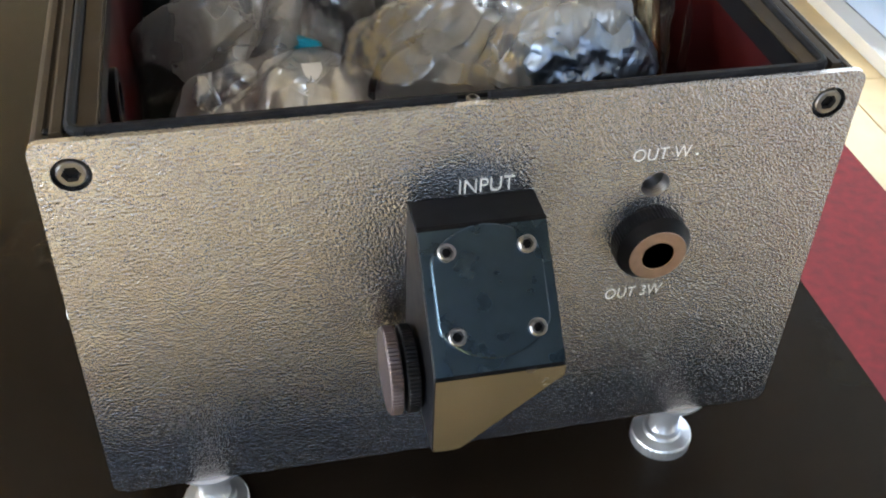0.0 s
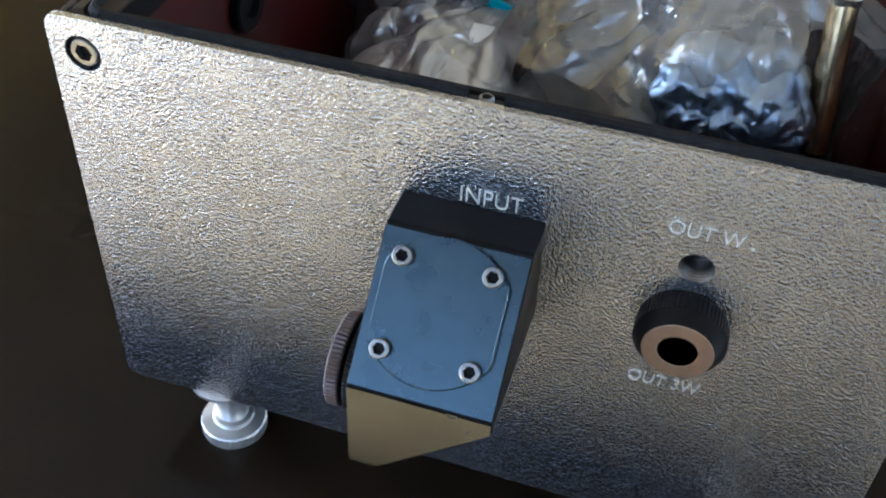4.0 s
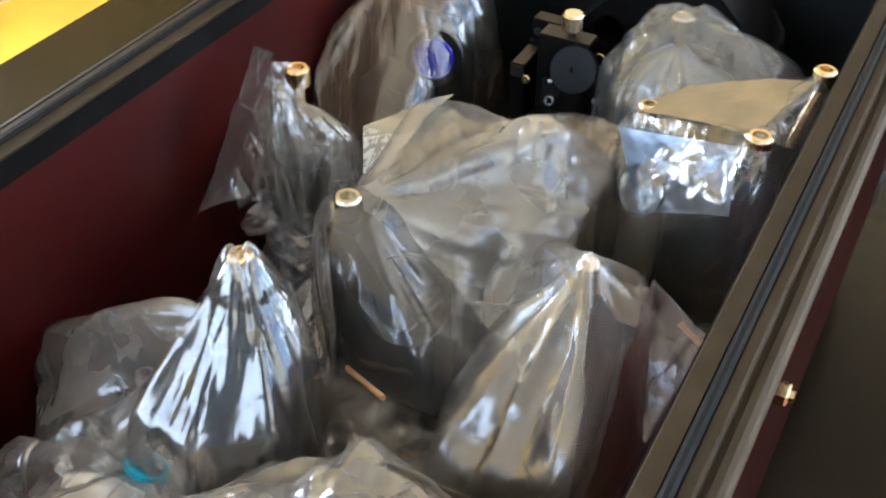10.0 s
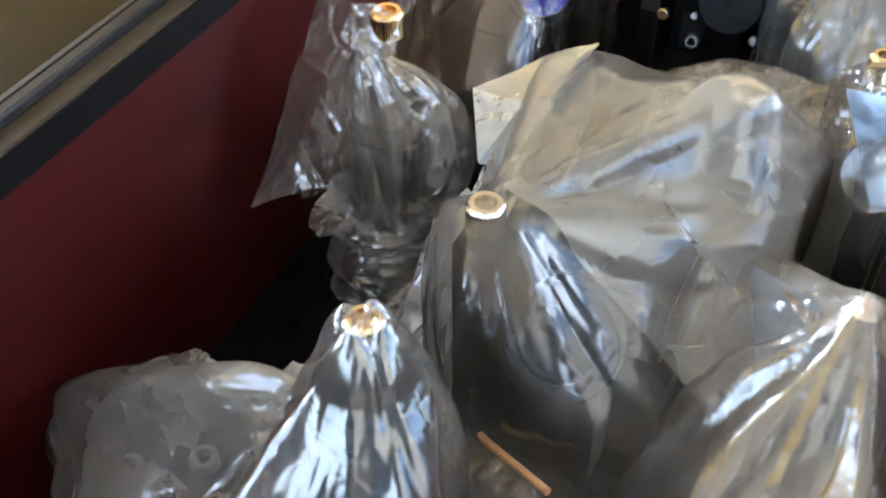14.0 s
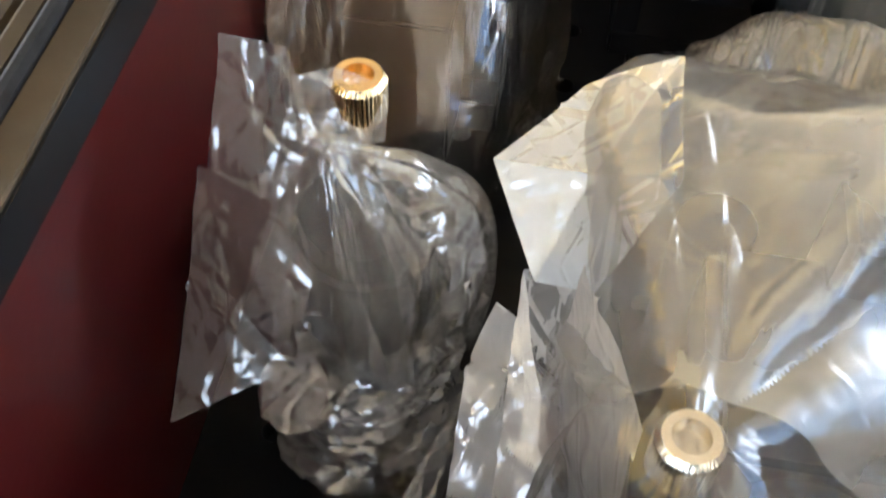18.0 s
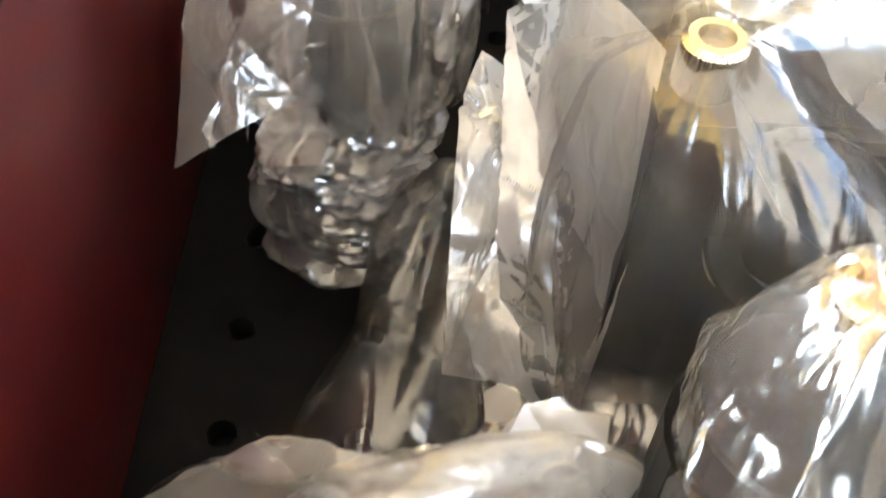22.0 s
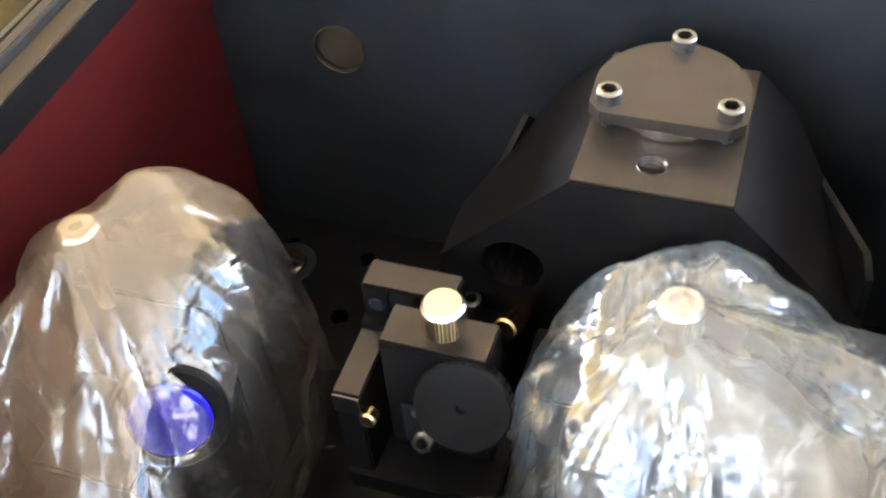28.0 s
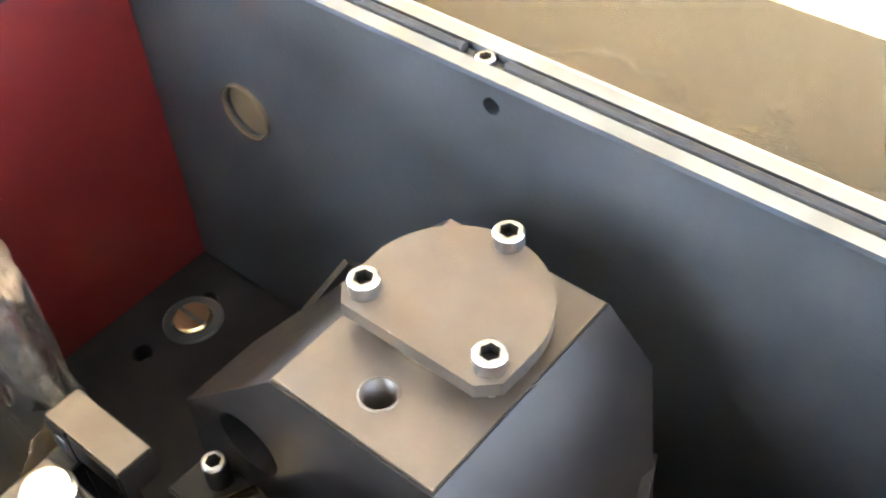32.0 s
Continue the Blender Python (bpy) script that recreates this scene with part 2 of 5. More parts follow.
SILVERY = film("silvery_film", 0.10, (0.76, 0.88, 1.0), 0.15, 0.16, 0.7)
WRAP = film("wound_wrap", 0.30, (0.93, 0.90, 0.86), 0.18, 0.14)
SMOKE = film("plum_film", 0.30, (0.22, 0.11, 0.12))
FOIL = material("aluminium_foil", (0.30, 0.37, 0.48), 0.40, 1.0, 0.05, 200, 0.5, 260)
DARK_FOIL = material("dark_foil", (0.22, 0.25, 0.30), 0.32, 1.0, 0.2, 60, 0.3, 260)
WHITE_PACK = material("white_packing", (0.82, 0.80, 0.77), 0.6, 0.0, 0.12, 60, 0.6, 220)
PAPER = material("cream_paper", (0.80, 0.70, 0.56), 0.75, 0.0, 0.08, 120)
KRAFT = material("brown_paper", (0.20, 0.145, 0.075), 0.6, 0.0, 0.15, 90)
BLUE_BAND = material("blue_rubber", (0.0, 0.33, 0.48), 0.5, 0.0, 0.1, 300)
YELLOW = material("yellow_tie", (0.75, 0.55, 0.01), 0.4, 0.0, 0.1, 300)
DULL_YELLOW = material("dull_yellow_dot", (0.40, 0.33, 0.05), 0.5, 0.0, 0.2, 300)
GREY_CAP = material("grey_cap", (0.30, 0.275, 0.25), 0.5, 0.0, 0.15, 80, 0.2, 300)
ORANGE = material("orange_cable", (0.62, 0.36, 0.20), 0.4, 0.0, 0.1, 300)
LENS = glass("lens_glass", (0.92, 0.95, 0.97))
PURPLE = material("purple_coated_optic", (0.022, 0.018, 0.42), 0.12, 0.0, 0.12, 60)
PINK = material("pink_pad", (0.78, 0.62, 0.60), 0.5, 0.0, 0.08, 60)
PANE = glass("window_pane", (0.97, 0.98, 0.98))

# ---- mesh tools ----
TOP = 0.181
FLOOR_IN = -117.5


def mm(x, y, z):
    """Box millimetres (z counted from the box's top edge) to metres."""
    return Vector((x / 1000, y / 1000, TOP + z / 1000))


def world_of(ob):
    m = ob.matrix_basis.copy()
    return world_of(ob.parent) @ ob.matrix_parent_inverse @ m if ob.parent else m


def under(ob, parent):
    """Puts a mesh that is built in place under its thing."""
    ob.parent = parent
    ob.matrix_parent_inverse = world_of(parent).inverted()
    return ob


def part(name, bm, mat, parent=None, label="", smooth=False, m=None, local=False):
    me = bpy.data.meshes.new(name)
    bm.to_mesh(me)
    bm.free()
    me.materials.append(mat)
    for p in me.polygons:
        p.material_index = 0
    if smooth:
        for p in me.polygons:
            p.use_smooth = True
        me.set_sharp_from_angle(angle=radians(17))
    ob = new(name, me)
    if m is not None:
        ob.matrix_basis = m
    if parent is not None and local:
        ob.parent = parent
    elif parent is not None:
        under(ob, parent)
    if label:
        ob["label"] = label
    return ob


def thing(name, label, category, at=(0, 0, 0), group="", kind=""):
    ob = new(name)
    ob.empty_display_size = 0.01
    ob.matrix_basis = Matrix.Translation(at)
    return tagged(ob, label, category, group, kind)


def box(lo, hi, bevel=0.0, bm=None, seg=1):
    bm = bm or bmesh.new()
    size = [h - l for l, h in zip(lo, hi)]
    mid = [(h + l) / 2 for l, h in zip(lo, hi)]
    r = bmesh.ops.create_cube(bm, size=1, matrix=Matrix.LocRotScale(mid, None, size))
    if bevel:
        es = list({e for v in r["verts"] for e in v.link_edges})
        bmesh.ops.bevel(bm, geom=es, offset=bevel, segments=seg, affect="EDGES")
    return bm


def lathe(profile, n=40, m=None, bm=None, flute=0, depth=0.0, flutes=(), hollow=False):
    """Turns (radius, height) pairs round z. flutes: the rings whose radius is cut by knurling."""
    bm = bm or bmesh.new()
    rings = []
    for i, (r, z) in enumerate(profile):
        ring = []
        for k in range(n):
            a = 2 * math.pi * k / n
            rr = r - (depth if flute and i in flutes and k % 2 else 0)
            v = Vector((rr * math.cos(a), rr * math.sin(a), z))
            ring.append(bm.verts.new(m @ v if m else v))
        rings.append(ring)
    for a, b in zip(rings, rings[1:]):
        for k in range(n):
            bm.faces.new((a[k], a[(k + 1) % n], b[(k + 1) % n], b[k]))
    if not hollow:
        bm.faces.new(list(reversed(rings[0])))
    bm.faces.new(rings[-1])
    return bm


def loft(sections, bm=None, cap=True):
    """Joins closed outlines of the same length into a body."""
    bm = bm or bmesh.new()
    rows = [[bm.verts.new(p) for p in s] for s in sections]
    n = len(rows[0])
    for a, b in zip(rows, rows[1:]):
        for k in range(n):
            bm.faces.new((a[k], a[(k + 1) % n], b[(k + 1) % n], b[k]))
    if cap:
        bm.faces.new(list(reversed(rows[0])))
        bm.faces.new(rows[-1])
    bmesh.ops.recalc_face_normals(bm, faces=bm.faces)
    return bm


def pipe(points, r, n=10, bm=None):
    """A round cord along points."""
    bm = bm or bmesh.new()
    pts = [Vector(p) for p in points]
    secs = []
    for i, p in enumerate(pts):
        d = (pts[min(i + 1, len(pts) - 1)] - pts[max(i - 1, 0)]).normalized()
        q = d.to_track_quat("Z", "Y")
        secs.append([p + q @ Vector((r * math.cos(2 * math.pi * k / n), r * math.sin(2 * math.pi * k / n), 0)) for k in range(n)])
    return loft(secs, bm)


TABLE_OF_CHANCE = [random.uniform(-1, 1) for _ in range(1024)]


def facet(p):
    """Crumple noise made of flat pieces with sharp creases between them."""
    s = (p[0] + p[1] + p[2]) / 3
    c = [p[0] + s, p[1] + s, p[2] + s]
    i = [math.floor(v) for v in c]
    f = [v - n for v, n in zip(c, i)]
    order = sorted((0, 1, 2), key=lambda n: -f[n])
    w = [1 - f[order[0]], f[order[0]] - f[order[1]], f[order[1]] - f[order[2]], f[order[2]]]
    total = 0.0
    for n in range(4):
        total += w[n] * TABLE_OF_CHANCE[(i[0] * 73856093 ^ i[1] * 19349663 ^ i[2] * 83492791) & 1023]
        if n < 3:
            i[order[n]] += 1
    return total


def inside_radius(outline, cx, cy, a):
    """How far the plan outline lies from its centre in the direction a."""
    d = Vector((math.cos(a), math.sin(a)))
    best = 0.0
    n = len(outline)
    for k in range(n):
        p, q = Vector(outline[k]) - Vector((cx, cy)), Vector(outline[(k + 1) % n]) - Vector((cx, cy))
        e = q - p
        den = d.x * e.y - d.y * e.x
        if abs(den) > 1e-9:
            t = (p.x * e.y - p.y * e.x) / den
            s = (p.x * d.y - p.y * d.x) / den
            if t > 0 and -1e-6 <= s <= 1 + 1e-6:
                best = max(best, t)
    return best


def disc_grid(n):
    """A square grid laid over a disc: how far out (0 to 1) and in which direction each knot lies."""
    t = np.linspace(-1, 1, n)
    a, b = np.meshgrid(t, t, indexing="ij")
    wide = np.abs(a) > np.abs(b)
    r = np.where(wide, a, b)
    with np.errstate(divide="ignore", invalid="ignore"):
        f = np.where(wide, np.pi / 4 * b / a, np.pi / 2 - np.pi / 4 * a / b)
    f = np.where(r == 0, 0.0, f)
    return np.abs(r), np.where(r < 0, f + np.pi, f)


def soft_noise(shape, seed, cell):
    """Smooth chance values for a grid, with bumps about cell knots wide."""
    rng = np.random.RandomState(seed)
    c = [max(3, int(q / cell) + 2) for q in shape]
    g = rng.uniform(-1, 1, c)
    x, y = np.linspace(0, c[0] - 1.001, shape[0]), np.linspace(0, c[1] - 1.001, shape[1])
    i, j = x.astype(int), y.astype(int)
    u, v = (x - i)[:, None], (y - j)[None, :]
    u, v = u * u * (3 - 2 * u), v * v * (3 - 2 * v)
    i, j = i[:, None], j[None, :]
    return g[i, j] * (1 - u) * (1 - v) + g[i + 1, j] * u * (1 - v) + g[i, j + 1] * (1 - u) * v + g[i + 1, j + 1] * u * v


CHANCE = np.array(TABLE_OF_CHANCE)


def facets(x, y, z):
    """The same noise of flat pieces, for whole grids."""
    s = (x + y + z) / 3
    c = np.stack([x + s, y + s, z + s], -1)
    i = np.floor(c).astype(np.int64)
    f = c - i
    order = np.argsort(-f, axis=-1)
    g = np.take_along_axis(f, order, -1)
    w = (1 - g[..., 0], g[..., 0] - g[..., 1], g[..., 1] - g[..., 2], g[..., 2])
    total = 0.0
    for n in range(4):
        total = total + w[n] * CHANCE[(i[..., 0] * 73856093 ^ i[..., 1] * 19349663 ^ i[..., 2] * 83492791) & 1023]
        if n < 3:
            i = i + (np.arange(3) == order[..., n:n + 1])
    return total


def creases(T, size, seed):
    """Crumpling: large flat pieces with sharp creases, and smaller ones on them."""
    q = T / size + np.array([seed * 3.7, 1.3, seed * 1.9])
    q = q + 0.25 * np.stack([np.sin(1.3 * q[..., 1] + 0.7 * q[..., 2]), np.sin(1.1 * q[..., 2] + q[..., 0]), np.sin(1.2 * q[..., 0] + 0.9 * q[..., 1])], -1)
    return facets(q[..., 0], q[..., 1], q[..., 2]) + 0.24 * facets(2.3 * q[..., 2], 2.3 * q[..., 0] + 5, 2.3 * q[..., 1])


def pleats(T, tips, seed):
    """Straight folds that run out from the points over which the film is pulled."""
    total, weight = 0.0, 1e-9
    for i, (tx, ty, tz) in enumerate(tips):
        dx, dy, dz = T[..., 0] - tx, T[..., 1] - ty, T[..., 2] - tz
        flat = np.hypot(dx, dy) + 0.01
        far = np.sqrt(flat * flat + dz * dz)
        c, s, o = dx / flat, dy / flat, seed * 3.1 + i * 5.3
        f = facets(c * 1.5 + o, s * 1.5, far * 0.009) + 0.6 * facets(c * 3.3 + o, s * 3.3, far * 0.012) + 0.18 * facets(c * 7 + o, s * 7, far * 0.016)
        w = 1 / (far + 6) ** 2
        total = total + w * f * np.clip(far / 18, 0, 2.8)
        weight = weight + w
    return total / weight


def grid_normals(T):
    du, dv = np.gradient(T, axis=0), np.gradient(T, axis=1)
    n = np.cross(du, dv)
    return n / (np.linalg.norm(n, axis=2, keepdims=True) + 1e-9)


def wide(s):
    """A grid with a new knot between every two."""
    m = np.empty((2 * s.shape[0] - 1,) + s.shape[1:])
    m[::2] = s
    m[1::2] = (s[:-1] + s[1:]) / 2
    f = np.empty((m.shape[0], 2 * m.shape[1] - 1) + s.shape[2:])
    f[:, ::2] = m
    f[:, 1::2] = (m[:, :-1] + m[:, 1:]) / 2
    return f


LINKS = ((1, 0, 1.0), (0, 1, 1.0), (1, 1, 0.55), (1, -1, 0.55), (2, 0, 0.25), (0, 2, 0.25), (4, 0, 0.10), (0, 4, 0.10))


def settle(X, T, tips, fold, crush, hold, rounds, deep, high, floor, stiff=1.0):
    """Lets a film that is larger than the shape under it buckle into folds.

    X: where the film lies now; T: the shape it hangs on. fold: how much it is too wide across the pull of the tips;
    crush: how much it is too large every way; hold: how firmly each knot keeps to the shape; deep, high: how far folds may go in and out."""
    N = grid_normals(T)
    n0, n1 = T.shape[:2]
    if len(tips):
        tp = np.array(tips, float)
        d = T[:, :, None, :] - tp[None, None]
        far = np.linalg.norm(d, axis=3)
        w = 1 / (far + 3) ** 2
        pull = (d * w[..., None]).sum(2)
        pull /= np.linalg.norm(pull, axis=2, keepdims=True) + 1e-9
        near = np.clip((far.min(2) - 5) / 12, 0, 1)
    else:
        pull, near = np.zeros_like(T), np.ones(T.shape[:2])
    jobs = []
    for di, dj, k in LINKS:
        def cut(q, far, di=di, dj=dj):
            i = slice(di, None) if far else slice(0, n0 - di)
            if dj >= 0:
                j = slice(dj, None) if far else slice(0, n1 - dj)
            else:
                j = slice(0, dj) if far else slice(-dj, None)
            return q[i, j]
        e = cut(T, 1) - cut(T, 0)
        L = np.linalg.norm(e, axis=2)
        c = np.abs((e * cut(pull, 0)).sum(2)) / (L + 1e-9)
        more = cut(fold, 0) * (1 - c * c) + cut(crush, 0)
        L = L * (1 + more * cut(near, 0))
        m = L.shape
        both = []
        for half in (0, 1):
            step = max(di, abs(dj))
            axis = 0 if di else 1
            idx = np.arange(m[axis])
            keep = idx[(idx // step) % 2 == half]
            both.append((axis, keep))
        jobs.append((cut, L[..., None], k * (stiff if max(di, abs(dj)) > 1 else 1.0), both))
    anchor = hold[..., None]
    for r in range(rounds):
        for cut, L, k, both in jobs:
            for axis, keep in both:
                A, B = cut(X, 0), cut(X, 1)
                if axis == 0:
                    a, b, l = A[keep], B[keep], L[keep]
                else:
                    a, b, l = A[:, keep], B[:, keep], L[:, keep]
                d = b - a
                h = np.sqrt(np.einsum("ijk,ijk->ij", d, d))[..., None] + 1e-6
                d *= (0.5 * k) * (1 - l / h)
                if axis == 0:
                    A[keep] = a + d
                    B[keep] = b - d
                else:
                    A[:, keep] = a + d
                    B[:, keep] = b - d
        X += anchor * (T - X)
        off = ((X - T) * N).sum(2)
        X += N * (np.clip(off, -deep, high) - off)[..., None]
        X[..., 2] = np.maximum(X[..., 2], floor)
        X[..., 0] = np.clip(X[..., 0], -109.6, 109.6)
    return X


def sheet_mesh(X, low=None, fold=None):
    """A mesh from a grid of places in box millimetres; low marks the knots of the lower part."""
    bm = bmesh.new()
    layer = bm.verts.layers.float_vector.new("fold")
    V = [[bm.verts.new((p[0] / 1000, p[1] / 1000, TOP + p[2] / 1000)) for p in row] for row in X]
    if fold is not None:
        for row, vals in zip(V, fold):
            for v, q in zip(row, vals):
                v[layer] = q
    for i in range(len(V) - 1):
        for j in range(len(V[0]) - 1):
            f = bm.faces.new((V[i][j], V[i + 1][j], V[i + 1][j + 1], V[i][j + 1]))
            if low is not None and low[i, j]:
                f.material_index = 1
    return bm


def drape(centre, outline, poles, base, slope=1.1, least=-200, folds=3.0, crumple=3.0, seed=0, n=75, flare=0.0, size=14.0, shrink=0.0, planes=(), pulls=(), hang=0.62, blur=3, brim=5.0):
    """A bag of film hung over poles: a list of (x, y, z, x2, y2, z2) ridges, in box millimetres. It falls to base along the outline."""
    cx, cy = centre
    ring = np.array([inside_radius(outline, cx, cy, 2 * math.pi * k / 240) for k in range(240)])
    for _ in range(4):
        ring = (np.roll(ring, 1) + 2 * ring + np.roll(ring, -1)) / 4
    tips = list(pulls) or list(dict.fromkeys([tuple(q[:3]) for q in poles] + [tuple(q[3:]) for q in poles]))

    ridge = [tuple(q[:3]) for q in poles if q[:3] == q[3:]]

    def tent(x, y):
        z = np.full(x.shape, float(least))
        for x1, y1, z1, x2, y2, z2 in poles:
            dx, dy = x2 - x1, y2 - y1
            dd = dx * dx + dy * dy
            t = np.clip(((x - x1) * dx + (y - y1) * dy) / dd, 0, 1) if dd > 1e-6 else 0.0 * x
            far = np.hypot(x - x1 - t * dx, y - y1 - t * dy)
            z = np.maximum(z, z1 + t * (z2 - z1) - slope * far * (far / (far + brim)) - 6 * t * (1 - t))
        for a, b, c in planes:
            det = (b[1] - c[1]) * (a[0] - c[0]) + (c[0] - b[0]) * (a[1] - c[1])
            u = ((b[1] - c[1]) * (x - c[0]) + (c[0] - b[0]) * (y - c[1])) / det
            v = ((c[1] - a[1]) * (x - c[0]) + (a[0] - c[0]) * (y - c[1])) / det
            w = 1 - u - v
            h = u * a[2] + v * b[2] + w * c[2] - 30 * u * v * w
            z = np.where((u >= 0) & (v >= 0) & (w >= 0), np.maximum(z, h), z)
        return z

    def shape(n):
        u, a = disc_grid(n)
        f = (a % (2 * np.pi)) / (2 * np.pi) * 240
        i = f.astype(int) % 240
        R = ring[i] + (ring[(i + 1) % 240] - ring[i]) * (f - np.floor(f))
        c, s = np.cos(a), np.sin(a)
        R = R * (1 + 0.05 * np.sin(2 * a + seed) * np.sin(3 * a + 2.1 * seed))
        q = np.clip(u / hang, 0, 1)
        w = np.clip((u - hang) / (1 - hang), 0, 1)
        x, y = cx + R * q * c, cy + R * q * s
        z = tent(x, y) - 5.0 * q ** 4
        z = z + (base - z) * w ** 1.1
        g = (1 + flare * w + 0.06 * np.sin(np.pi * w)) * (1 - shrink * w)
        x, y = cx + R * q * g * c, cy + R * q * g * s
        T = np.stack([x, y, z], 2)
        S = T.copy()
        ease = np.clip((np.min([np.linalg.norm(T - np.array(t), axis=2) for t in tips + ridge], axis=0) - 2) / 9, 0, 1)[1:-1, 1:-1, None]
        for _ in range(blur):
            S[1:-1, 1:-1] += ease * ((S[:-2, 1:-1] + S[2:, 1:-1] + S[1:-1, :-2] + S[1:-1, 2:]) / 4 - S[1:-1, 1:-1]) * 0.6
        return S, u

    T, u = shape(n)
    calm = np.clip((np.min([np.linalg.norm(T - np.array(t), axis=2) for t in tips], axis=0) - 4) / 12, 0, 1)
    bump = folds * 0.8 * pleats(T, tips, seed) + crumple * 0.5 * creases(T, size * 1.4, seed + 4) * calm
    X = T + grid_normals(T) * bump[..., None]
    patch = 0.4 + 0.6 * np.clip(0.5 + 0.9 * soft_noise(T.shape[:2], seed + 3, 11), 0, 1)
    fold, crush = 0.018 * folds * patch, 0.006 * crumple * patch
    hold = np.full(T.shape[:2], 0.004) + 0.3 * np.exp(-calm * 20)
    deep, high = 1.0 + 0.9 * crumple + 0.4 * folds, 1.5 + 1.2 * folds + 1.1 * crumple
    X = settle(X, T, tips, fold, crush, hold, 24, deep, high, base)
    X, u, quiet = wide(X), wide(u), wide(calm)
    for _ in range(3):
        X[1:-1, 1:-1] += quiet[1:-1, 1:-1, None] * ((X[:-2, 1:-1] + X[2:, 1:-1] + X[1:-1, :-2] + X[1:-1, 2:]) / 4 - X[1:-1, 1:-1]) * 0.6
    some = 0.45 + 0.55 * np.clip(0.5 + soft_noise(X.shape[:2], seed + 13, 22), 0, 1)
    X = X + grid_normals(X) * (quiet * (0.042 * crumple * size * some * (0.1 + creases(X, size, seed)) + 0.8 * folds * (0.2 + pleats(X, tips, seed + 2))))[..., None]
    X[..., 2] = np.maximum(X[..., 2], base)
    d = X[:, :, None, :] - np.array(tips, float)[None, None]
    flat = np.hypot(d[..., 0], d[..., 1]) + 0.01
    far = np.linalg.norm(d, axis=3)
    w = 1 / (far + 4) ** 3
    w /= w.sum(2, keepdims=True)
    part_of = np.arange(len(tips)) * 9.7 + seed
    fan = [(w * (d[..., 0] / flat * 1.9 + part_of)).sum(2), (w * (d[..., 1] / flat * 1.9)).sum(2), (w * far * 0.014).sum(2)]
    return sheet_mesh(X, u[:-1, :-1] >= hang, np.stack(fan, 2))


def cap(x, y, z, r=4.4):
    """The film's flat top over a round knob."""
    return [(x - r, y, z + 1.5, x + r, y, z + 1.5), (x, y - r, z + 1.5, x, y + r, z + 1.5)]


def flap(corners, seed=0, n=33, wave=3.0, size=14.0):
    """A loose piece of film between four corners."""
    a, b, c, d = [np.array(p, float) for p in corners]
    g = np.linspace(0, 1, n)
    u, v = [q[..., None] for q in np.meshgrid(g, g, indexing="ij")]
    T = a * (1 - u) * (1 - v) + b * u * (1 - v) + c * u * v + d * (1 - u) * v
    return loose(T, seed, wave, size)


def sheet(corners, seed=0, n=41, wave=1.5, size=14.0):
    """A loose piece of film with any number of corners."""
    P = [np.array(p, float) for p in corners]
    m = sum(P) / len(P)
    u, a = disc_grid(n)
    f = (a % (2 * np.pi)) / (2 * np.pi) * len(P)
    i = f.astype(int) % len(P)
    Q = np.array(P)
    t = (f - np.floor(f))[..., None]
    rim = Q[i] * (1 - t) + Q[(i + 1) % len(P)] * t
    T = m + (rim - m) * u[..., None]
    return loose(T, seed, wave, size)


def loose(T, seed, wave, size):
    X = T + grid_normals(T) * (0.8 * wave * creases(T, size * 1.5, seed + 4))[..., None]
    one = np.ones(T.shape[:2])
    X = settle(X, T, (), 0 * one, 0.006 * wave * one, 0.004 * one, 16, 2.5 * wave, 2.5 * wave, FLOOR_IN)
    X, T2 = wide(X), wide(T)
    return sheet_mesh(X + grid_normals(X) * (0.042 * wave * size * creases(X, size, seed))[..., None], None, T2 / size + seed)


def text_mesh(words, size, shear=0.0):
    cu = bpy.data.curves.new(words, "FONT")
    cu.body, cu.size, cu.shear, cu.extrude, cu.align_x = words, size, shear, 0.00008, "LEFT"
    cu.offset = -0.0002
    ob = bpy.data.objects.new("lettering", cu)
    scene.collection.objects.link(ob)
    bpy.context.view_layer.update()
    me = bpy.data.meshes.new_from_object(ob.evaluated_get(bpy.context.evaluated_depsgraph_get()))
    bpy.data.objects.remove(ob)
    bpy.data.curves.remove(cu)
    bm = bmesh.new()
    bm.from_mesh(me)
    bpy.data.meshes.remove(me)
    return bm


def lettering(words, x0, x1, z, cap, parent, shear=0.0):
    """Printed words on the front plate from x0 to x1, on the base line z, with capitals of the height cap (millimetres)."""
    bm = text_mesh(words, 0.01, shear)
    xs, ys = [v.co.x for v in bm.verts], [v.co.y for v in bm.verts]
    sx, sy = (x1 - x0) / 1000 / (max(xs) - min(xs)), cap / 1000 / (max(ys) - min(ys))
    x_min, y_min = min(xs), min(ys)
    for v in bm.verts:
        v.co = Vector(((v.co.x - x_min) * sx + x0 / 1000, -0.0003 - v.co.z, TOP + z / 1000 + (v.co.y - y_min) * sy))
    return part("printed_word", bm, WHITE_INK, parent, "white printed " + words)


